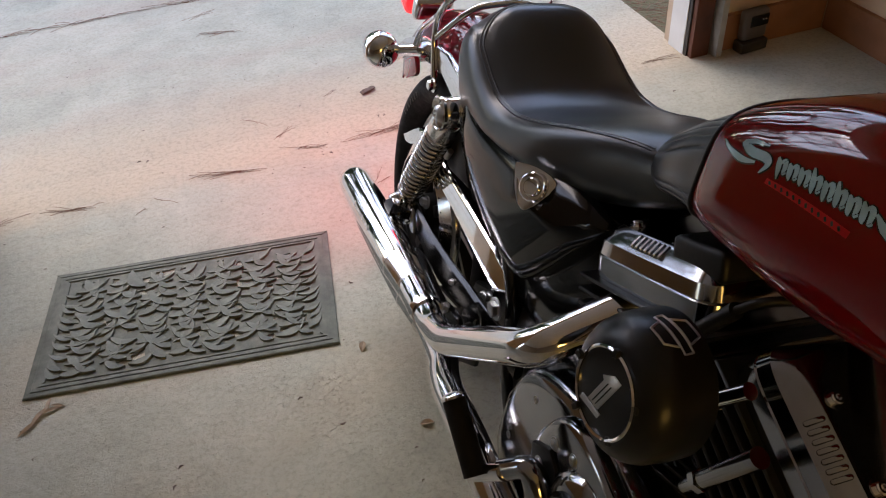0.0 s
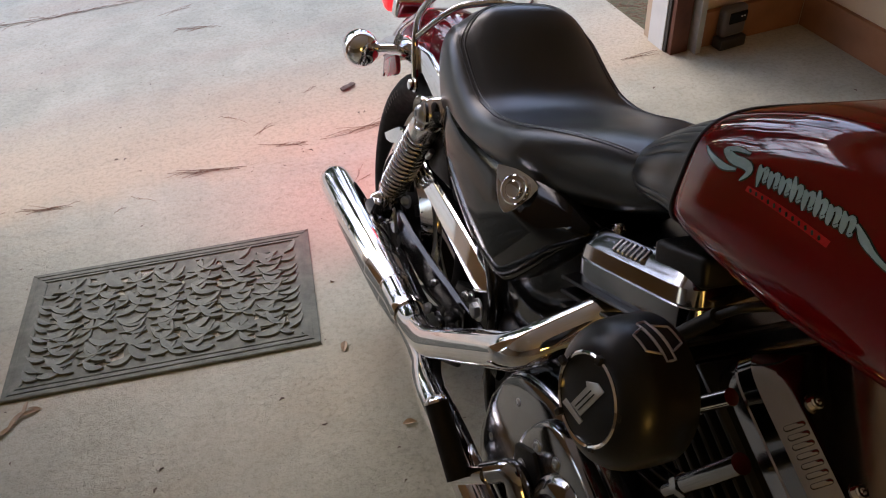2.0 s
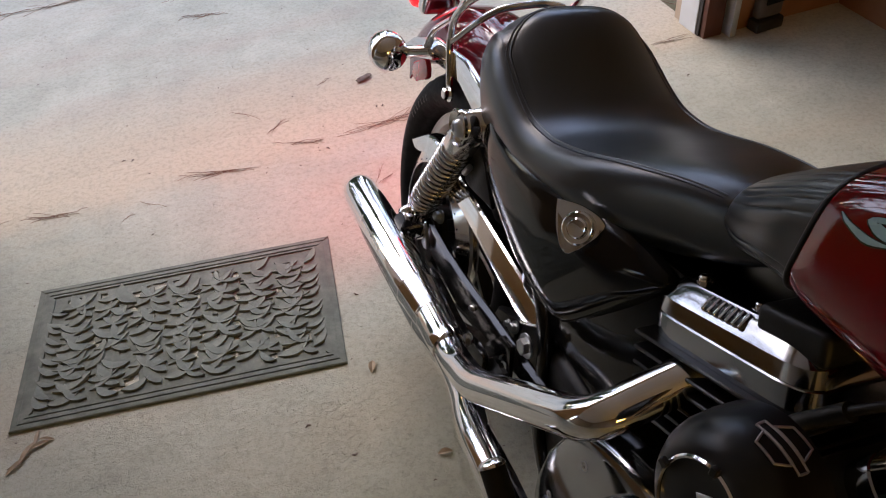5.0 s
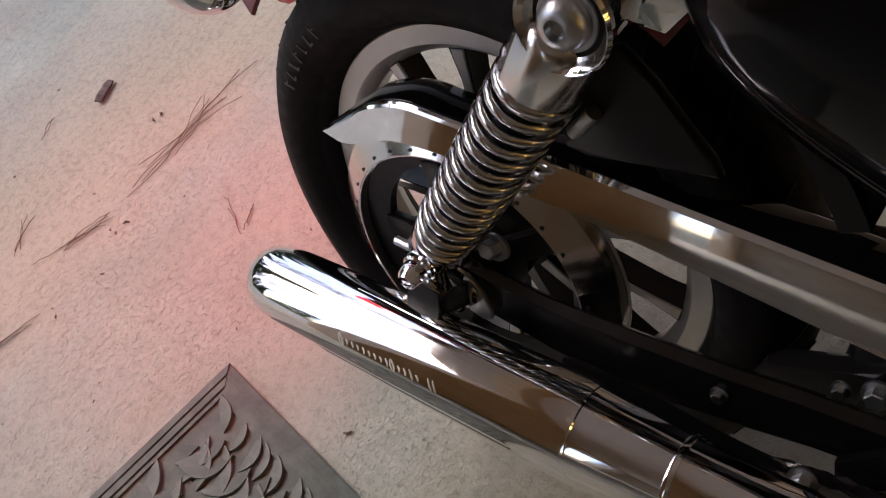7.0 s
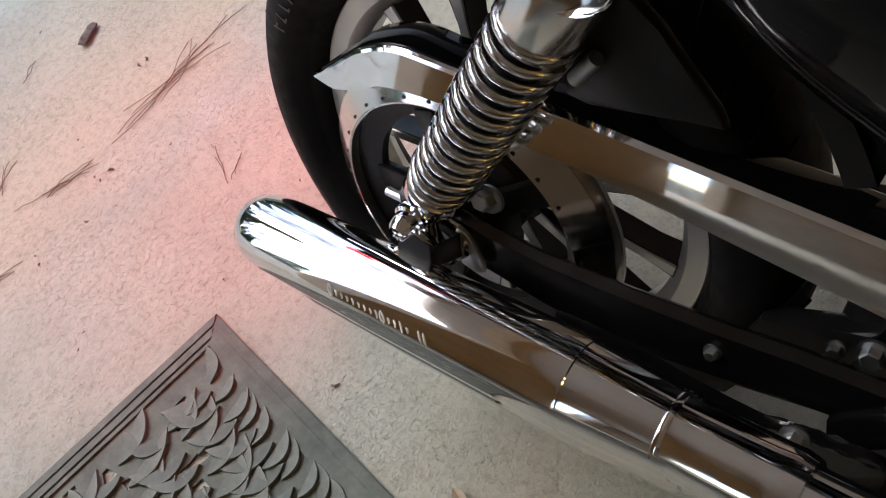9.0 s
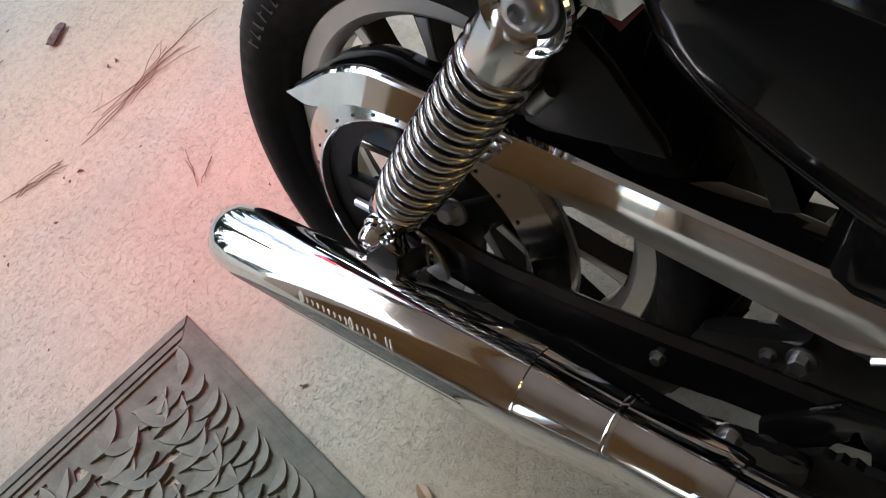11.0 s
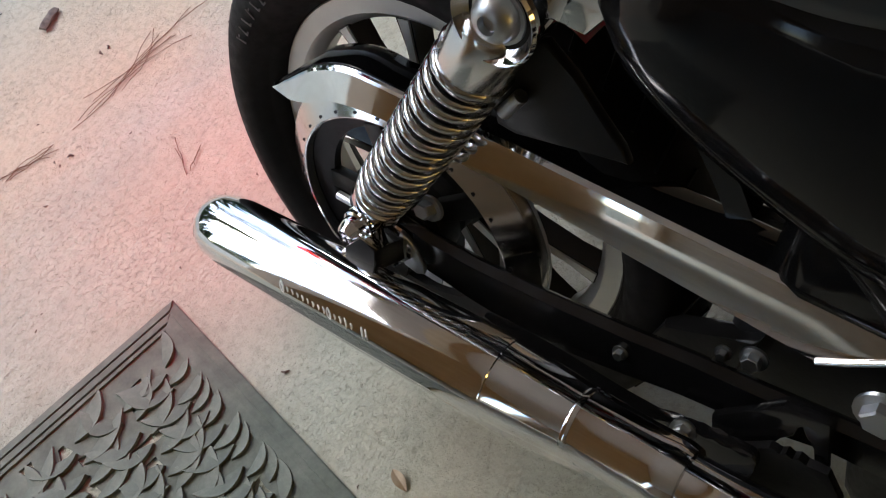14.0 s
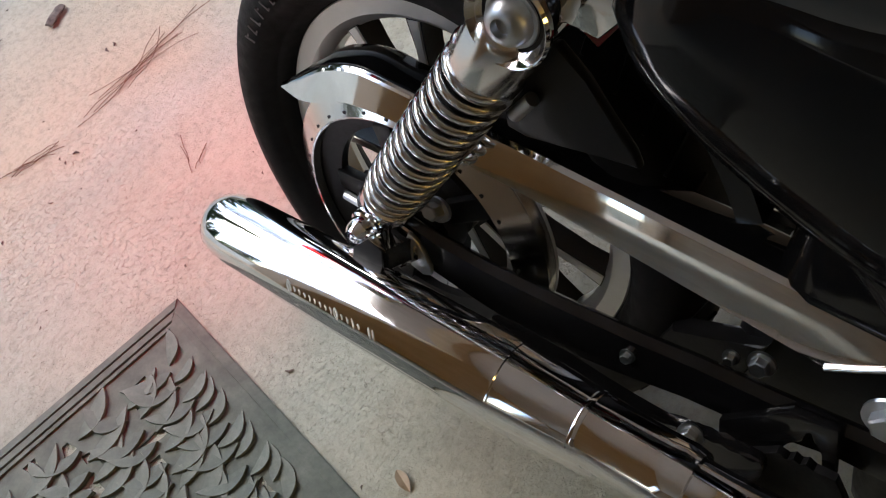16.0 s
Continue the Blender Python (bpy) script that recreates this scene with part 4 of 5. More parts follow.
cylinder_unit(22.5, -0.012, -0.028, 0.008)

cs = bm_new()
lathe(cs, [(0, -0.12), (0.135, -0.12), (0.145, -0.11), (0.145, 0.11), (0, 0.11)], ENG + Vector((0, 0, 0.02)), (0, 1, 0), 48)
box(cs, (0.40, 0.17, 0.20), pose(0.64, 0.0, 0.01), 0.03, 3)
part("crankcase", cs, SATIN_BLACK, bike, "black engine case")
cc = bm_new()
outline = [(0.62, 0.10), (0.66, 0.19), (0.74, 0.235), (0.84, 0.245), (0.94, 0.215), (0.985, 0.13), (0.97, 0.03), (0.90, -0.06), (0.80, -0.09), (0.68, -0.07), (0.62, 0.0)]
outline = [(p.x, p.z) for p in smooth_path([(x, 0, z) for x, z in outline + outline[:1]], 4)][:-1]
dome(cc, outline, [(-0.120, 1.0), (-0.159, 0.995), (-0.1655, 0.978), (-0.1690, 0.95), (-0.1715, 0.86), (-0.1735, 0.70), (-0.1745, 0.4)], (0.80, 0.08))
cam_cover = part("cam_cover", cc, POLISHED, bike, "polished engine side cover")
for x, z in ((0.70, 0.17), (0.765, 0.195), (0.83, 0.205), (0.92, 0.16), (0.66, 0.05)):
    hexbolt("cover_bolt", (x, -0.170, z), (0, -1, 0), 0.006, 0.004, cam_cover, STEEL, washer=False, socket=True)

# air cleaner
AC, AX = Vector((0.895, -0.162, 0.412)), Vector((0.10, -0.97, 0.12)).normalized()  # axis of the drum
ac = bm_new()
lathe(ac, [(0, 0.012), (0.070, 0.012), (0.0745, 0.016), (0.0745, 0.036), (0.0725, 0.060), (0.0695, 0.070), (0.0640, 0.079), (0.0560, 0.086), (0.0490, 0.0905), (0.045, 0.0915), (0, 0.0915)], AC, AX, 56)
air = part("air_cleaner", ac, DRUM_BLACK, bike, "round black air cleaner", 30)
rg = bm_new()
lathe(rg, [(0.0450, 0.0895), (0.0462, 0.0925), (0.0445, 0.0943), (0.0425, 0.093), (0.0425, 0.0895)], AC, AX, 56, True)
part("ring", rg, CHROME, air, "chrome trim ring")

# footpeg
pg = bm_new()
tube(pg, [(0.74, -0.262, 0.085), (0.655, -0.272, 0.145)], 0.0165, 24)
peg = part("footpeg", pg, RUBBER, bike, "black rubber footpeg folded up")
cp = bm_new()
lathe(cp, [(0, 0), (0.0175, 0), (0.0175, 0.004), (0.014, 0.008), (0.006, 0.0105), (0, 0.011)], (0.655, -0.272, 0.145), Vector((-0.085, -0.01, 0.06)), 24)
part("end_cap", cp, CHROME, peg, "chrome end cap")
bk = bm_new()
tube(bk, [(0.722, -0.256, 0.066), (0.766, -0.238, 0.120)], 0.0125, 20)
part("peg_clevis", bk, CHROME, peg, "chrome peg clevis")
bk = bm_new()
arm = rounded_path([(0.758, -0.236, 0.112), (0.785, -0.215, 0.150), (0.810, -0.205, 0.118), (0.830, -0.200, 0.050)], 0.03)
tube(bk, arm, [0.015 + 0.006 * i / len(arm) for i in range(len(arm))], 18)
part("peg_bracket", bk, POLISHED, peg, "polished peg bracket")
bk = bm_new()
plate(bk, [(0.745, 0.145), (0.785, 0.175), (0.81, 0.16), (0.83, 0.06), (0.80, 0.03), (0.765, 0.08)], 0.014, side_at(-0.188), 0.004)
part("bracket_plate", bk, SATIN_BLACK, peg, "black bracket plate")
hexbolt("bolt", (0.776, -0.196, 0.138), (0, -1, 0), 0.007, 0.005, bike, STEEL, socket=True)
hexbolt("bolt", (0.786, -0.196, 0.100), (0, -1, 0), 0.007, 0.005, bike, STEEL, socket=True)
gc = bm_new()
outline = [(0.735, 0.115), (0.748, 0.175), (0.785, 0.232), (0.85, 0.243), (0.93, 0.215), (0.965, 0.13), (0.95, 0.04), (0.89, -0.04), (0.80, -0.05), (0.75, 0.02)]
outline = [(p.x, p.z) for p in smooth_path([(x, 0, z) for x, z in outline + outline[:1]], 5)][:-1]
dome(gc, outline, [(-0.165, 1.0), (-0.180, 1.0), (-0.1845, 0.985), (-0.187, 0.95), (-0.1885, 0.90), (-0.1895, 0.6)], (0.862, 0.125))
gear = part("gear_cover", gc, POLISHED, bike, "polished gear cover")
for x, z in ((0.785, 0.185), (0.828, 0.205), (0.765, 0.10)):
    hexbolt("cover_bolt", (x, -0.1885, z), (0, -1, 0), 0.0065, 0.004, gear, STEEL, socket=True)
tm = bm_new()
lathe(tm, [(0, -0.006), (0.066, -0.006), (0.064, 0.0), (0.058, 0.009), (0.050, 0.0145), (0.044, 0.0165), (0.038, 0.0165), (0, 0.0150)], (0.872, -0.1885, 0.145), (0, -1, 0), 48)
part("timer_boss", tm, POLISHED, bike, "polished raised boss round the timer cover")
tm = bm_new()
lathe(tm, [(0, 0.0), (0.040, 0.0), (0.040, 0.006), (0.036, 0.010), (0.034, 0.008), (0, 0.008)], (0.872, -0.2030, 0.145), (0, -1, 0), 40)
part("timer_cover", tm, GLOSS_BLACK, bike, "round black timer cover")

# frame and black bodywork behind the side cover
ob = bm_new()
box(ob, (0.36, 0.17, 0.30), pose(0.50, 0.0, 0.26), 0.03, 3)
part("oil_tank", ob, GLOSS_BLACK, bike, "black oil tank and battery box")
for s in (-1, 1):
    fr = bm_new()
    tube(fr, rounded_path([(0.20, s * 0.085, 0.335), (0.42, s * 0.085, 0.345), (0.58, s * 0.06, 0.43), (0.70, s * 0.02, 0.49), (1.25, s * 0.015, 0.53)], 0.06), 0.014, 14)
    tube(fr, rounded_path([(0.20, s * 0.085, 0.33), (0.44, s * 0.085, 0.14), (0.50, s * 0.085, -0.06), (0.62, s * 0.09, -0.13), (1.05, s * 0.09, -0.13)], 0.06), 0.014, 14)
    part("frame_rail", fr, FRAME_BLACK, bike, "gloss black frame tube")
fp = bm_new()
plate(fp, [(0.096, 0.200), (0.102, 0.172), (0.120, 0.170), (0.163, 0.180), (0.215, 0.188), (0.208, 0.200), (0.164, 0.243), (0.140, 0.263), (0.118, 0.255)], 0.010, side_at(-0.088), 0.003)
part("frame_plate", fp, SATIN_BLACK, bike, "dark satin frame plate behind the shock")
fp = bm_new()
plate(fp, [(0.250, -0.035), (0.330, -0.020), (0.340, 0.045), (0.322, 0.030), (0.300, 0.014), (0.262, 0.004)], 0.020, side_at(-0.055), 0.004)
part("engine_mount", fp, SATIN_BLACK, bike, "black mount under the belt guard")
fp = bm_new()
plate(fp, [(p.x, p.y) for p in smooth_path([(0.125, -0.008, 0), (0.201, -0.006, 0), (0.257, -0.009, 0), (0.308, -0.006, 0), (0.322, 0.006, 0), (0.345, 0.007, 0), (0.372, 0.016, 0), (0.380, 0.0, 0), (0.362, -0.040, 0), (0.242, -0.048, 0), (0.171, -0.050, 0), (0.125, -0.016, 0)], 4)][:-1], 0.012, side_at(-0.140), 0.004)
part("muffler_bracket", fp, FRAME_BLACK, bike, "gloss black muffler bracket")
fp = bm_new()
plate(fp, [(0.334, -0.003), (0.338, -0.021), (0.345, -0.036), (0.352, -0.039), (0.382, -0.001), (0.384, 0.018), (0.392, 0.029), (0.390, 0.041), (0.394, 0.047), (0.399, 0.036), (0.409, 0.027), (0.415, 0.004), (0.424, 0.008), (0.408, 0.062), (0.376, 0.056)], 0.008, side_at(-0.115), 0.001)
part("frame_gusset", fp, FRAME_BLACK, bike, "gloss black frame gusset")
fp = bm_new()
plate(fp, [(0.300, -0.085), (0.300, -0.056), (0.305, -0.040), (0.324, -0.032), (0.352, -0.025), (0.381, 0.014), (0.386, 0.014), (0.390, 0.011), (0.393, 0.019), (0.399, 0.014), (0.402, 0.021), (0.409, 0.016), (0.414, 0.019), (0.424, 0.020), (0.442, -0.005), (0.440, -0.039), (0.360, -0.100)], 0.008, side_at(-0.125), 0.001)
part("peg_mount", fp, SATIN_BLACK, bike, "black ribbed mount behind the exhaust")
bs = bm_new()
tube(bs, [(0.113, -0.100, 0.194), (0.128, -0.100, 0.216)], 0.006, 14)
part("stud", bs, STEEL, bike, "short zinc stud")
hexbolt("bracket_bolt", (0.322, -0.146, 0.000), (0, -1, 0.5), 0.0075, 0.011, bike, STEEL)
hexbolt("pivot_nut", (0.432, -0.106, 0.088), (0, -1, 0), 0.014, 0.013, bike, STEEL)
hexbolt("small_nut", (0.341, -0.072, 0.030), (0, -1, 0.2), 0.008, 0.012, bike, STEEL)
hexbolt("small_nut", (0.318, -0.072, 0.018), (0, -1, 0.2), 0.005, 0.009, bike, STEEL)
hexbolt("small_nut", (0.026, -0.090, 0.029), (-0.3, -1, 0.2), 0.010, 0.014, bike, STEEL)
hexbolt("small_nut", (0.244, -0.104, -0.009), (0, -1, 0.2), 0.005, 0.008, bike, STEEL)


# ---- door mat ----
MATM = pose(-0.655, 0.259, 0.0, 0, 0, -8.5)
ML, MW = 0.731, 0.430
rng = random.Random(5)


def door_mat():
    m = thing("door_mat", "grey rubber door mat with raised leaf pattern on the concrete", "door mat", MATM)
    fr = bm_new()
    # raised border with two grooves, swept as a mitred frame
    prof = [(0.0, 0.0, 0.0), (0.0, 0.006, 0.0035), (0.002, 0.0078, 0.0048), (0.0125, 0.0082, 0.0068), (0.0130, 0.005, 0.0069), (0.0158, 0.005, 0.0073), (0.0163, 0.0082, 0.0064), (0.0180, 0.0082, 0.0066), (0.0262, 0.0082, 0.0080), (0.0268, 0.0045, 0.0080), (0.0298, 0.0045, 0.0080), (0.0304, 0.0080, 0.0080), (0.036, 0.0080, 0.0080), (0.0362, 0.0, 0.0080), (0.043, 0.0, 0.0078), (0.0432, 0.0, 0.004)]
    rings = []
    for d, z, q in prof:
        a, b = ML / 2 - d, MW / 2 - d
        rings.append([(-a, -b, z), (a, -b, z), (a, -b, q), (a, b, q), (a, b, z), (-a, b, z), (-a, b, q), (-a, -b, q)])
    lofted(fr, rings, True, False)
    part("border", fr, MAT_RUBBER, m, "grooved rubber border", 20)
    # pierced lower layer
    nx, ny = 40, 22
    a, b = ML / 2 - 0.041, MW / 2 - 0.036
    pts = [[(-a + 2 * a * i / nx + (rng.uniform(-0.004, 0.004) if 0 < i < nx else 0), -b + 2 * b * j / ny + (rng.uniform(-0.004, 0.004) if 0 < j < ny else 0)) for j in range(ny + 1)] for i in range(nx + 1)]
    keep = [[True] * ny for _ in range(nx)]
    for _ in range(100):
        i, j = rng.randrange(1, nx - 2), rng.randrange(1, ny - 1)
        keep[i][j] = False
        if rng.random() < 0.35 and i + 1 < nx:
            keep[i + 1][j] = False
    web = bm_new()
    lo = [[web.verts.new((*p, 0.0006)) for p in col] for col in pts]
    hi = [[web.verts.new((*p, 0.0044)) for p in col] for col in pts]
    for i in range(nx):
        for j in range(ny):
            if not keep[i][j]:
                continue
            web.faces.new((hi[i][j], hi[i + 1][j], hi[i + 1][j + 1], hi[i][j + 1]))
            for (di, dj, e) in ((0, -1, (0, 0, 1, 0)), (1, 0, (1, 0, 1, 1)), (0, 1, (1, 1, 0, 1)), (-1, 0, (0, 1, 0, 0))):
                q, r = i + di, j + dj
                if not (0 <= q < nx and 0 <= r < ny and keep[q][r]):
                    web.faces.new((lo[i + e[0]][j + e[1]], lo[i + e[2]][j + e[3]], hi[i + e[2]][j + e[3]], hi[i + e[0]][j + e[1]]))
    bmesh.ops.delete(web, geom=[v for v in web.verts if not v.link_faces], context="VERTS")
    part("web", web, MAT_RUBBER, m, "pierced lower layer", 20)
    # leaf shapes, four bends shared by all leaves
    shapes = []
    for bend in (-0.008, 0.008, -0.012, 0.012):
        lf = bm_new()
        n = 11
        low, top = [], []
        for side in (1, -1):
            for k in range(n):
                t = k / (n - 1) if side == 1 else 1 - k / (n - 1)
                if side == -1 and k in (0, n - 1):
                    continue
                x = 0.074 * t
                c = bend * (1 - (2 * t - 1) ** 2)
                w = 0.0128 * math.sin(math.pi * t ** 0.85) ** 0.75 + 0.0003
                # the outer edge stands proud, the inner one runs down to the web
                rise = 0.0104 if side * bend > 0 else 0.0040 + 0.0030 * (2 * t - 1) ** 2
                low.append(lf.verts.new((x, c + side * w, 0.002)))
                top.append(lf.verts.new((0.0005 + x * 0.985, c + side * max(0.0002, w - 0.0005), rise)))
        m2 = len(low)
        for k in range(m2):
            q = (k + 1) % m2
            lf.faces.new((low[k], low[q], top[q], top[k]))
        lf.faces.new(top)
        shapes.append(part("leaf", lf, MAT_RUBBER, m, smooth=32))
    used = set()
    for i in range(8):
        for j in range(10):
            for side in (1, -1):
                x = -a + 0.026 + (2 * a - 0.052) * i / 7 + 0.010 * math.sin(j * 1.1 + i * 2.1) + side * 0.002
                y = -b + 0.004 + (2 * b - 0.030) * (j + (0.5 if side > 0 else 0.0) + (0.35 if i % 2 else 0)) / 10.4 + rng.uniform(-0.004, 0.004)
                th = rng.choice((18, 26, 34, 44, 62))
                ang = radians(th if side > 0 else 180 - th)
                k = (0 if side > 0 else 1) + 2 * rng.randrange(2)
                sc = rng.uniform(0.92, 1.22)
                ex, ey = x + 0.060 * sc * math.cos(ang), y + 0.060 * sc * math.sin(ang)
                if abs(ex) > a - 0.002 or ey > b - 0.002 or y < -b + 0.012:
                    sc *= 0.72
                    ex, ey = x + 0.060 * sc * math.cos(ang), y + 0.060 * sc * math.sin(ang)
                    y = min(y, b - 0.004 - 0.060 * sc * math.sin(ang))
                    y = max(y, -b + 0.012)
                    if abs(ex) > a - 0.002:
                        x -= math.copysign(abs(ex) - a + 0.004, ex)
                ob = shapes[k] if k not in used else new("leaf", shapes[k].data)
                used.add(k)
                ob.parent = m
                ob.matrix_basis = Matrix.Translation((x, y, rng.uniform(-0.0008, 0.0006))) @ Matrix.Rotation(ang, 4, "Z") @ Matrix.Diagonal((sc, sc * rng.uniform(0.85, 1.1), 1, 1))
    return m


door_mat()


# ---- litter on the concrete ----
def needle(bm, x, y, ang, length, rng, r=0.00062, z=0.0005):
    pts, bend = [], rng.uniform(-0.9, 0.9)
    for k in range(7):
        t = k / 6 - 0.5
        a = ang + bend * t * 0.5
        j = rng.gauss(0, 0.010) * length
        pts.append((x + math.cos(a) * length * t - math.sin(a) * j, y + math.sin(a) * length * t + math.cos(a) * j, z + 0.0012 + 0.003 * rng.random() * (1 if 0 < k < 6 else 0)))
    tube(bm, pts, r, 5)


def straw(name, p, q, count, spread, label, fan=0.15):
    """Pine needles strewn along the line from p to q."""
    bm = bm_new()
    dx, dy = q[0] - p[0], q[1] - p[1]
    L, ang = math.hypot(dx, dy), math.atan2(dy, dx)
    for _ in range(max(2, int(count * 0.6))):
        t = rng.uniform(0.25, 0.75)
        n = rng.gauss(0, spread * 0.7)
        needle(bm, p[0] + dx * t - math.sin(ang) * n, p[1] + dy * t + math.cos(ang) * n, ang + rng.gauss(0, fan), L * rng.uniform(0.45, 0.8), rng)
    return tagged(part(name, bm, STRAW), label, "pine needles", "fallen pine needles")


STRAWS = [((-0.597, 0.858), (-0.385, 0.80), 16, 0.008), ((-0.421, 1.144), (-0.293, 1.048), 4, 0.003), ((-0.356, 0.947), (-0.253, 1.007), 5, 0.004), ((-0.317, 0.912), (-0.176, 0.85), 5, 0.005),
          ((-0.093, 0.850), (0.245, 0.874), 15, 0.006), ((-0.472, 1.891), (-0.317, 1.856), 14, 0.012), ((-0.103, 1.17), (-0.046, 1.195), 3, 0.003), ((-1.038, 0.837), (-0.863, 0.805), 12, 0.012),
          ((-0.727, 0.785), (-0.651, 0.743), 3, 0.003), ((-0.777, 0.72), (-0.733, 0.749), 2, 0.003), ((0.973, 0.891), (1.139, 0.882), 9, 0.008), ((-0.088, 0.573), (-0.021, 0.677), 2, 0.001),
          ((-0.088, 0.573), (-0.022, 0.601), 2, 0.001), ((-0.272, 0.88), (-0.15, 0.835), 6, 0.006), ((-1.35, 0.79), (-1.10, 0.86), 9, 0.014), ((-0.55, 2.05), (-0.35, 2.12), 6, 0.01)]
for p, q, c, sp in STRAWS:
    straw("pine_straw", p, q, c, sp, "dead brown pine needles lying on the concrete")

# raised script on the upper muffler, as plain bars
ua, ub = Vector(UP_A), Vector(UP_B)
ax = (ub - ua).normalized()
wv = Vector((0, -1, 0)) - ax * Vector((0, -1, 0)).dot(ax)
wv.normalize()
uv = ax.cross(wv)
if uv.z < 0:
    uv = -uv
heights = (0.0120, 0.0050, 0.0052, 0.0048, 0.0060, 0.0048, 0.0052, 0.0050, 0.0070, 0.0110, 0.0052, 0.0064, 0.0095, 0.0052, 0.0, 0.0105, 0.0105)
for k, tall in enumerate(heights):
    if not tall:
        continue
    d = 0.205 + 0.0070 * (16 - k) + (0.002 if k == 16 else 0)
    for bend in ((1, -1) if k in (0, 9) else (0.6,) if k < 14 else (0,)):
        pts = []
        for q in range(7):
            up = tall * (q / 6 - 0.5)
            a2 = radians(64.5) - up / 0.040
            off = bend * 0.0022 * (1 - (2 * q / 6 - 1) ** 2) - 0.45 * up
            pts.append(ua + ax * (d - off) + (wv * math.sin(a2) + uv * math.cos(a2)) * 0.0399)
        bm = bm_new()
        tube(bm, pts, [0.0005, 0.0009, 0.0010, 0.0010, 0.0010, 0.0009, 0.0005], 6)
        part("script_bar", bm, WHITE_METAL, muf)

# bark chip, leaves and crumbs
def chip(x, y, size, ang, material, name, label, category):
    bm = bm_new()
    r2 = random.Random(int(x * 1000) + 7)
    n = 9
    rings = []
    for k in range(6):
        t = k / 5
        w = size * 0.19 * (0.72 if k in (0, 5) else 1.0) * r2.uniform(0.85, 1.15)
        rings.append([(size * (t - 0.5) + r2.uniform(-1, 1) * size * 0.03, w * math.cos(2 * math.pi * i / n) * r2.uniform(0.85, 1.1), max(0.0, w * 0.55 * (1 + math.sin(2 * math.pi * i / n)) * r2.uniform(0.8, 1.1))) for i in range(n)])
    lofted(bm, rings)
    bmesh.ops.transform(bm, matrix=pose(x, y, 0.0004, 0, 0, ang), verts=bm.verts)
    return tagged(part(name, bm, material, smooth=25), label, category)


def dry_leaf(x, y, size, ang, slim=0.22):
    bm = bm_new()
    n = 8
    rows = []
    for k in range(n + 1):
        t = k / n
        w = size * slim * math.sin(math.pi * t) ** 0.8 + 0.0003
        c = 0.12 * size * math.sin(math.pi * t)
        rows.append([bm.verts.new((size * (t - 0.5), w * q, 0.001 + c * 0.25 + abs(q) * w * 0.7)) for q in (-1, -0.5, 0, 0.5, 1)])
    top = [[bm.verts.new(v.co + Vector((0, 0, 0.0006))) for v in r] for r in rows]
    for A, flip in ((rows, 1), (top, 0)):
        for r0, r1 in zip(A, A[1:]):
            for i in range(4):
                f = (r0[i], r0[i + 1], r1[i + 1], r1[i])
                bm.faces.new(f if not flip else tuple(reversed(f)))
    for i in (0, 4):
        for k in range(n):
            bm.faces.new((rows[k][i], rows[k + 1][i], top[k + 1][i], top[k][i]))
    bmesh.ops.transform(bm, matrix=pose(x, y, 0.0, 0, 0, ang), verts=bm.verts)
    return tagged(part("dry_leaf", bm, DRY_LEAF), "small curled dry leaf on the concrete", "leaf", "dry leaves")


chip(0.045, 1.135, 0.058, 25, BARK, "bark_chip", "dark brown chip of bark on the concrete", "bark")
dry_leaf(-0.277, -0.038, 0.034, 70)
dry_leaf(-0.203, -0.303, 0.030, -10)
for x, y, sz, an in ((-1.010, 0.035, 0.060, 55), (-0.985, 0.045, 0.050, 10), (-0.990, 0.065, 0.045, 80), (-1.030, 0.010, 0.055, 35), (-0.970, 0.055, 0.035, -25)):
    dry_leaf(x, y, sz, an, 0.10)
r3 = random.Random(11)
cr = bm_new()
for k in range(150):
    if k < 12:
        x, y = [(-0.745, 1.016), (-0.72, 1.01), (-0.378, -0.236), (-0.44, -0.133), (-0.71, -0.215), (-0.728, -0.258), (1.564, 0.379), (0.997, 0.678), (0.038, 0.96), (-0.253, 0.195), (0.05, 0.95), (-0.16, 0.80)][k]
        q = 0.006
    else:
        x, y, q = r3.uniform(-1.4, 0.5), r3.uniform(-0.5, 2.0), r3.uniform(0.0012, 0.004)
    a = r3.uniform(0, 6.28)
    tube(cr, [(x, y, q * 0.3), (x + q * math.cos(a), y + q * math.sin(a), q * 0.4), (x + 2 * q * math.cos(a + 0.5), y + 2 * q * math.sin(a + 0.5), q * 0.3)], [q * 0.25, q * 0.4, q * 0.15], 5)
tagged(part("crumbs", cr, BARK), "scattered crumbs of bark and grit on the floor", "grit", "", "stuff")

# driveway joint litter and the straw bed beyond the jamb
jl = bm_new()
for k in range(140):
    needle(jl, r3.uniform(-3.0, 1.1), 2.275 + r3.gauss(0, 0.012), r3.gauss(0, 0.25), r3.uniform(0.06, 0.16), r3, 0.0008)
tagged(part("joint_litter", jl, STRAW), "pine needles lodged in the driveway joint", "pine needles", "", "stuff")
bed = bm_new()
for k in range(1500):
    x, y = r3.uniform(1.2, 2.3), r3.uniform(1.05, 2.4)
    needle(bed, x, y, r3.uniform(0, 6.28), r3.uniform(0.05, 0.14), r3, 0.0009, -0.010 + r3.uniform(0, 0.02))
tagged(part("straw_bed", bed, STRAW), "bed of dead pine needles beside the driveway", "pine needles", "", "stuff")

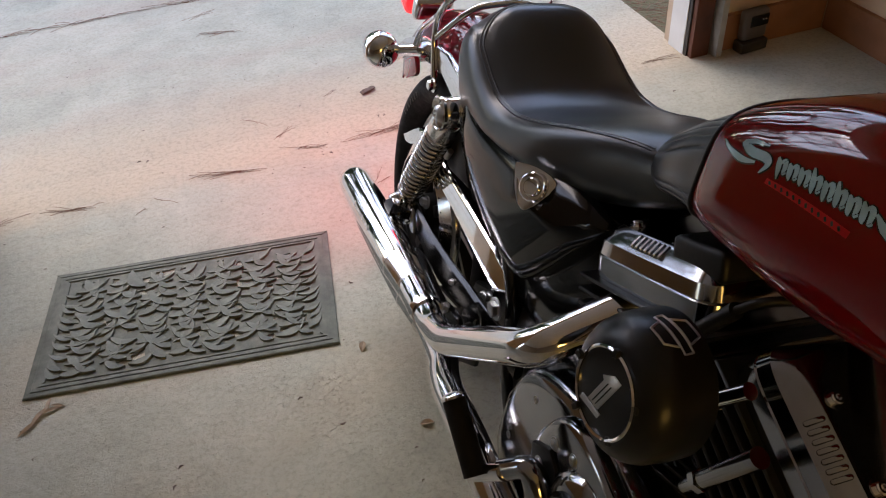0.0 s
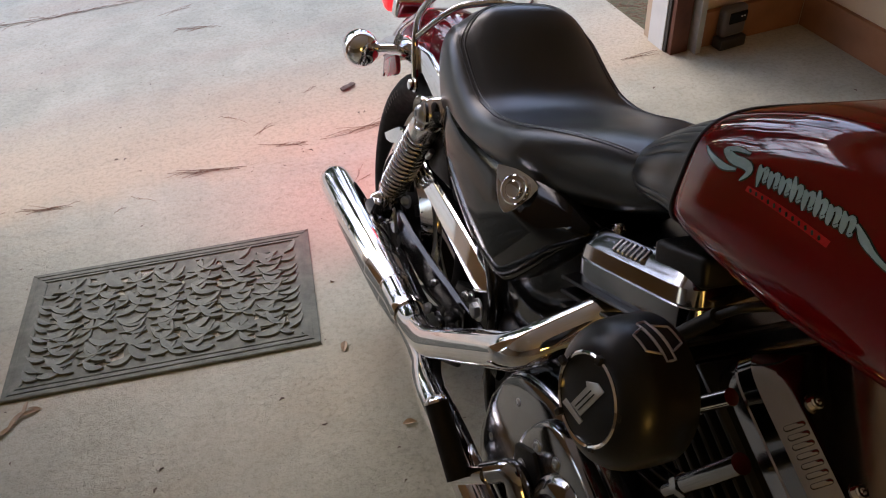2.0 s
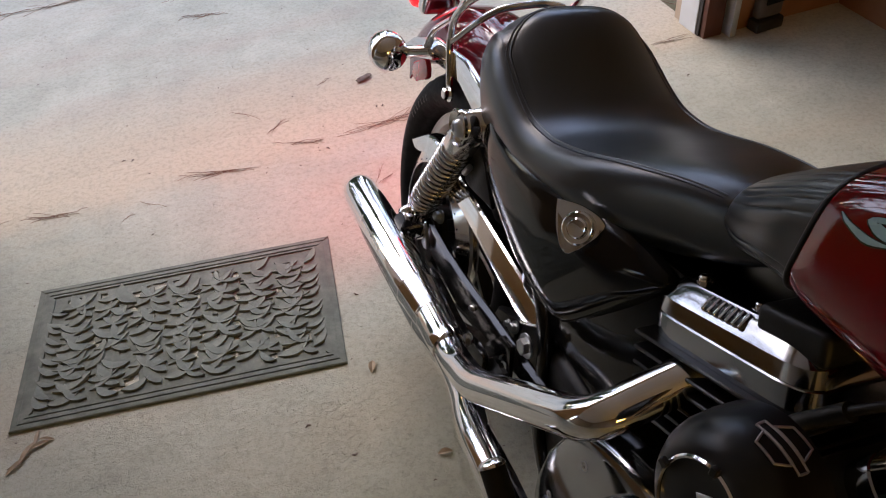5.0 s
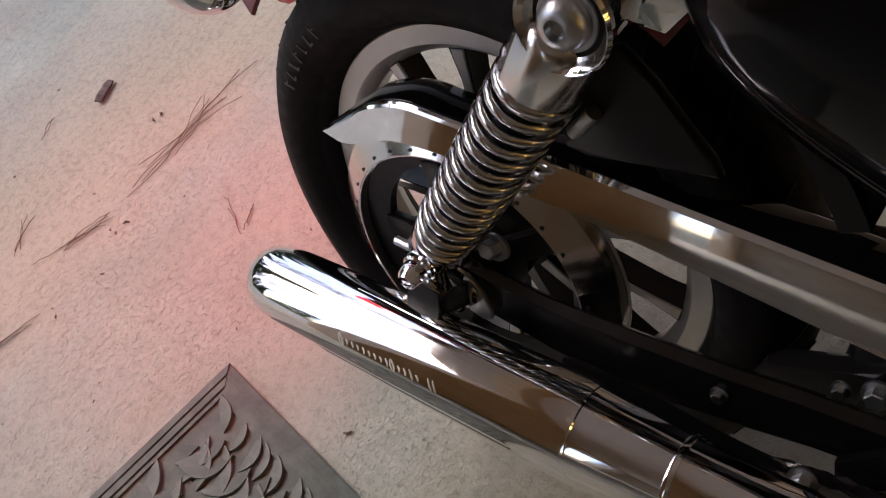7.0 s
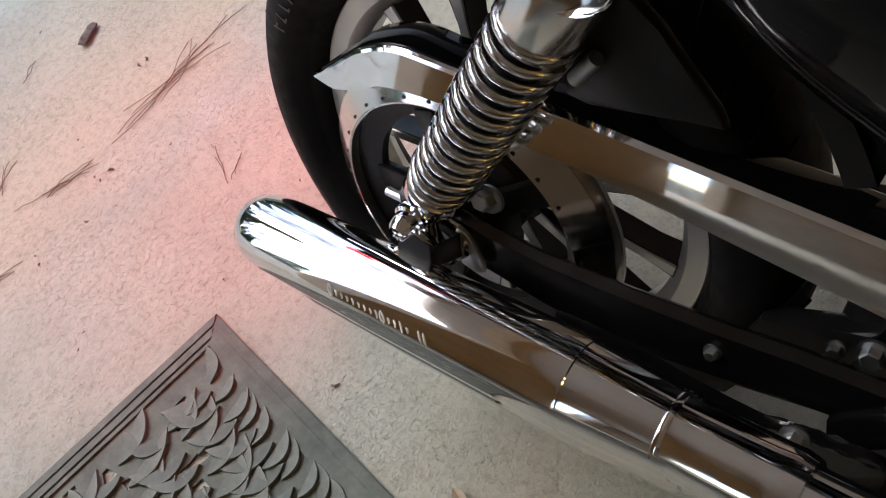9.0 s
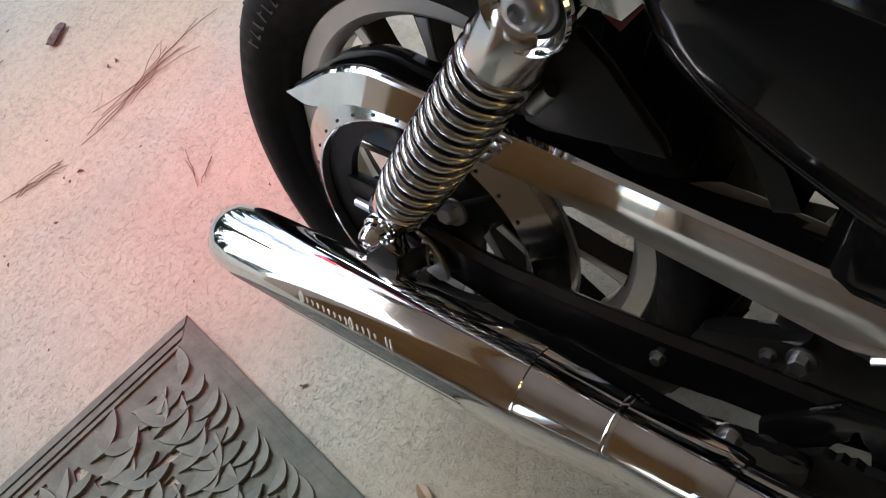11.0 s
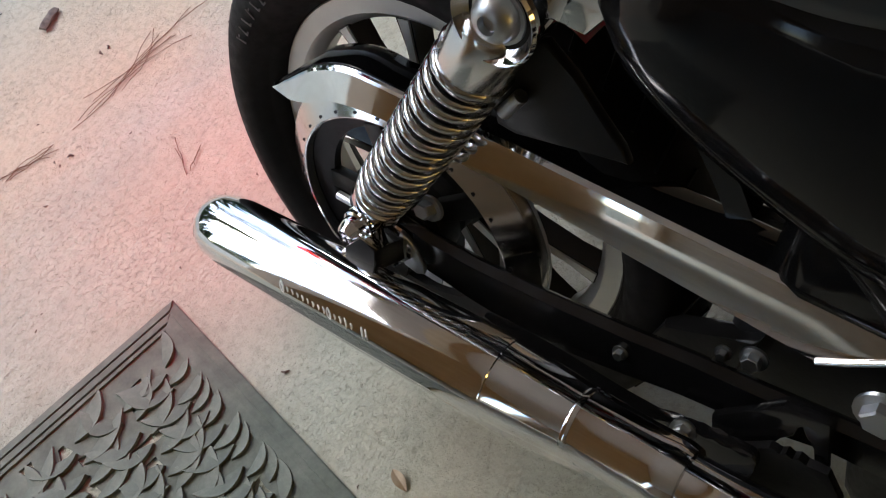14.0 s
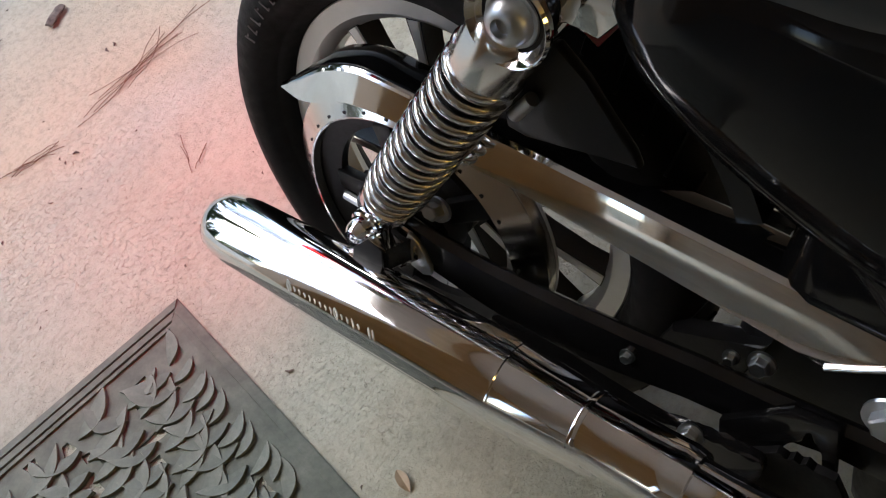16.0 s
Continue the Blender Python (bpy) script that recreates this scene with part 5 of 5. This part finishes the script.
# things by the side wall
# Boxy device of unknown kind with a black window.
dv = thing("wall_device", "small dark grey boxy device with a black window by the wall", "device", pose(1.385, 0.822, 0.0, 0, 0, 4) @ Matrix.Diagonal((0.74, 0.74, 0.74, 1)))
bm = bm_new()
box(bm, (0.15, 0.07, 0.055), pose(0, 0, 0.0275), 0.008)
part("foot", bm, DARK_BOX, dv, "dark flat base")
bm = bm_new()
box(bm, (0.14, 0.055, 0.15), pose(0.0, 0.005, 0.132), 0.02, 3)
body = part("body", bm, DEVICE, dv)
bm = bm_new()
box(bm, (0.10, 0.008, 0.055), pose(0.01, -0.024, 0.155), 0.003)
part("window", bm, GLOSS_BLACK, body, "dark glossy window")
for x in (0.026, 0.042):
    bm = bm_new()
    lathe(bm, [(0, 0), (0.004, 0), (0.003, 0.002), (0, 0.0025)], (x, -0.028, 0.158), (0, -1, 0), 12)
    part("indicator", bm, WHITE_METAL, body, "small pale indicator")

tc = bm_new()
box(tc, (0.15, 0.11, 0.15), pose(0.385, 0.0, 0.015), 0.02, 3)
part("gearbox_case", tc, SATIN_BLACK, bike, "black gearbox case")
# small engine fittings
sp = bm_new()
tube(sp, [(0.862, -0.125, 0.440), (0.895, -0.125, 0.497)], 0.0085, 16)
plug = part("spark_plug_boot", sp, SATIN_BLACK, bike, "black spark plug boot")
sp = bm_new()
tube(sp, [(0.855, -0.127, 0.430), (0.863, -0.125, 0.443)], 0.0075, 6)
part("plug_hex", sp, CHROME, plug)
sp = bm_new()
tube(sp, rounded_path([(0.893, -0.125, 0.494), (0.91, -0.12, 0.52), (0.93, -0.06, 0.53), (0.93, 0.0, 0.50)], 0.03), 0.0045, 10)
part("plug_lead", sp, SATIN_BLACK, plug)
sd = bm_new()
tube(sd, [(0.932, -0.142, 0.417), (0.958, -0.138, 0.456)], 0.0085, 18)
lathe(sd, [(0, 0), (0.0115, 0), (0.0115, 0.008), (0.009, 0.010), (0, 0.010)], (0.930, -0.1425, 0.413), Vector((-0.026, -0.004, -0.039)), 6)
part("manifold_stud", sd, CHROME, bike, "chrome breather bolt")
rd = bm_new()
tube(rd, [(0.960, -0.162, 0.325), (0.975, -0.162, 0.356), (0.976, -0.162, 0.358), (1.014, -0.162, 0.438)], [0.0065, 0.0065, 0.0095, 0.010], 18)
lathe(rd, [(0, 0), (0.012, 0), (0.012, 0.010), (0, 0.010)], (0.970, -0.162, 0.346), Vector((0.038, 0, 0.08)), 6)
part("pushrod_tube", rd, POLISHED, bike, "chrome pushrod tube")
# number emblem and shield outline of the air cleaner, as plain shapes
E1 = Matrix.Translation(AC + AX * 0.0925) @ AX.to_track_quat("Z", "Y").to_matrix().to_4x4()


def face_plate(outline, lift, material, label):
    bm = bm_new()
    plate(bm, [(0.82 * (x + 0.28 * y), 0.82 * y) for x, y in outline], 0.0016, E1 @ Matrix.Translation((0, 0, lift)), 0.0003)
    return part("emblem", bm, material, air, label)


face_plate([(-0.019, -0.034), (0.017, -0.034), (0.017, -0.026), (-0.019, -0.026)], 0.0, BRUSHED, "silver emblem bar")
face_plate([(-0.010, -0.024), (0.010, -0.024), (0.010, 0.030), (-0.004, 0.030), (-0.016, 0.018), (-0.010, 0.014)], 0.0, BRUSHED, "silver emblem bar")
face_plate([(-0.0035, -0.020), (-0.0020, -0.020), (-0.0020, 0.016), (-0.0035, 0.016)], 0.0009, SATIN_BLACK, "")
face_plate([(0.0025, -0.020), (0.0040, -0.020), (0.0040, 0.016), (0.0025, 0.016)], 0.0009, SATIN_BLACK, "")
for k in range(5):
    a = 2 * math.pi * (k + 0.35) / 5
    bm = bm_new()
    box(bm, (0.009, 0.007, 0.006), E1 @ Matrix.Rotation(a, 4, "Z") @ Matrix.Translation((0.0450, 0, 0.0008)), 0.001, 1)
    part("clip", bm, SATIN_BLACK, air)
su = Vector((0, 0, 1)) - AX * AX.z
su.normalize()
sv = su.cross(AX)


def on_cleaner(a, h):
    a = radians(a)
    return AC + AX * h + (su * math.cos(a) + sv * math.sin(a)) * (0.0770 - 0.070 * h if h < 0.058 else 0.0730 - 8.0 * (h - 0.058) ** 2)


for loop in ([(-19, 0.030), (19, 0.030), (19, 0.040), (-19, 0.040)], [(-13, 0.041), (-8, 0.056), (8, 0.056), (13, 0.041)], [(-13, 0.029), (-8, 0.014), (8, 0.014), (13, 0.029)]):
    pts = []
    for (a0, h0), (a1, h1) in zip(loop, loop[1:] + loop[:1]):
        pts += [on_cleaner(4 + a0 + (a1 - a0) * t, h0 + 0.010 + (h1 - h0) * t) for t in (0, 0.25, 0.5, 0.75)]
    bm = bm_new()
    tube(bm, pts + pts[:1], 0.0012, 6, False)
    part("emblem", bm, BRUSHED, air, "thin grey outline emblem")

# warm lamp on the back wall of the garage
wl = thing("wall_lamp", "lit warm yellow square wall lamp in the garage", "lamp", pose(-0.6, -4.58, 1.35))
bm = bm_new()
box(bm, (0.80, 0.03, 0.80), pose(0, 0.0, 0), 0.008)
part("frame", bm, WHITE_TRIM, wl)
bm = bm_new()
box(bm, (0.72, 0.02, 0.72), pose(0, 0.02, 0), 0.006)
part("diffuser", bm, WARM_LAMP, wl, "glowing warm diffuser")


# ---- trees beyond the driveway ----
FOLIAGE = simple("leaf_green", (0.045, 0.075, 0.025), (0.075, 0.105, 0.04), 3, (0.5, 0.7))
TREE_BARK = simple("tree_bark", (0.13, 0.095, 0.07), (0.08, 0.06, 0.045), 6, (0.8, 0.95), 0, 0.6, 25, dist=0.01)


def tree(seed, height):
    r = random.Random(seed)
    ob = thing("tree", "tall tree with bare lower limbs and a thin green crown", "tree", pose(0, 0, 0), "trees beyond the driveway")
    trunk = bm_new()
    spine = [(0.12 * height * 0.1 * math.sin(k * 0.9 + seed), 0.1 * math.cos(k * 0.7 + seed), -0.05 + height * k / 8) for k in range(9)]
    tube(trunk, smooth_path(spine, 3), [0.19 * (1 - 0.85 * i / 24) for i in range(25)], 10)
    tr = part("trunk", trunk, TREE_BARK, ob)
    tips = []
    for k in range(34):
        t = r.uniform(0.22, 0.97)
        i = int(t * 8)
        base = Vector(spine[min(i, 8)])
        a, L = r.uniform(0, 6.28), height * r.uniform(0.12, 0.28) * (1.25 - t)
        mid = base + Vector((math.cos(a) * L * 0.5, math.sin(a) * L * 0.5, L * 0.18))
        end = base + Vector((math.cos(a + 0.3) * L, math.sin(a + 0.3) * L, L * r.uniform(0.2, 0.55)))
        limb = bm_new()
        tube(limb, smooth_path([base, mid, end], 3), [0.05 * (1 - 0.8 * q / 6) * (1.2 - t) + 0.006 for q in range(7)], 6)
        part("limb", limb, TREE_BARK, tr)
        tips += [mid, end, mid.lerp(end, 0.6)]
    crown = bm_new()
    for p in tips:
        for _ in range(34):
            c = p + Vector((r.gauss(0, 0.30), r.gauss(0, 0.30), r.gauss(0.05, 0.22)))
            d = Vector((r.gauss(0, 1), r.gauss(0, 1), r.gauss(0, 1))).normalized() * r.uniform(0.05, 0.11)
            e = d.orthogonal().normalized() * 0.028
            crown.faces.new([crown.verts.new(c - d), crown.verts.new(c + e), crown.verts.new(c + d), crown.verts.new(c - e)])
    me = bpy.data.meshes.new("crown")
    crown.to_mesh(me)
    crown.free()
    me.materials.append(FOLIAGE)
    cr = new("crown", me)
    cr.parent = ob
    tagged(cr, kind="stuff")
    return ob


t1 = tree(3, 13.0)
t1.matrix_world = pose(-3.5, 11.0, 0)
t2 = tree(8, 16.0)
t2.matrix_world = pose(2.8, 9.0, 0)
for src, x, y, a in ((t1, 5.5, 14.0, 80), (t2, -7.5, 13.0, 150), (t1, -0.5, 17.0, 210), (t2, -12.0, 8.0, 40), (t1, 9.5, 9.0, 300), (t2, 2.0, 21.0, 100), (t1, -6.0, 20.0, 20)):
    copy_thing(src, pose(x, y, 0, 0, 0, a))


def evergreen(x, y, height, spread):
    """A dense cone-shaped tree, its crown built of many small sprays."""
    r = random.Random(21)
    ob = thing("tree", "dense dark green evergreen tree, unseen beyond the driveway", "tree", pose(x, y, 0), "trees beyond the driveway")
    bm = bm_new()
    tube(bm, [(0, 0, -0.05), (0.03, 0.02, height * 0.5), (0, 0, height * 0.97)], [0.16, 0.09, 0.015], 10)
    part("trunk", bm, TREE_BARK, ob)
    crown = bm_new()
    for _ in range(9000):
        h = height * (0.06 + 0.93 * r.random() ** 1.25)
        reach = spread * (1 - h / height) ** 0.8 * (0.82 + 0.22 * math.sin(h * 5 + r.random()))
        a, q = r.uniform(0, 6.283), reach * math.sqrt(r.uniform(0.15, 1))
        c = Vector((math.cos(a) * q, math.sin(a) * q, h + r.gauss(0, 0.08)))
        d = Vector((math.cos(a), math.sin(a), r.uniform(-0.5, 0.3))).normalized() * r.uniform(0.07, 0.15)
        e = (d.cross(Vector((r.gauss(0, 1), r.gauss(0, 1), r.gauss(0, 1))))).normalized() * 0.045
        crown.faces.new([crown.verts.new(c - d), crown.verts.new(c + e), crown.verts.new(c + d), crown.verts.new(c - e)])
    me = bpy.data.meshes.new("crown")
    crown.to_mesh(me)
    crown.free()
    me.materials.append(FOLIAGE)
    cr = new("crown", me)
    cr.parent = ob
    tagged(cr, kind="stuff")
    return ob


# Unseen evergreens, added to darken the low sky in tank and muffler reflections.
fir = evergreen(-1.0, 6.6, 6.4, 1.5)
rw = random.Random(8)
for k in range(18):
    size = rw.uniform(0.55, 0.95)
    copy_thing(fir, pose(-11.5 + 1.35 * k + rw.uniform(-0.5, 0.5), 10.5 + rw.uniform(0, 3.5), 0, 0, 0, rw.uniform(0, 360)) @ Matrix.Diagonal((size * 1.15, size * 1.15, size, 1)))
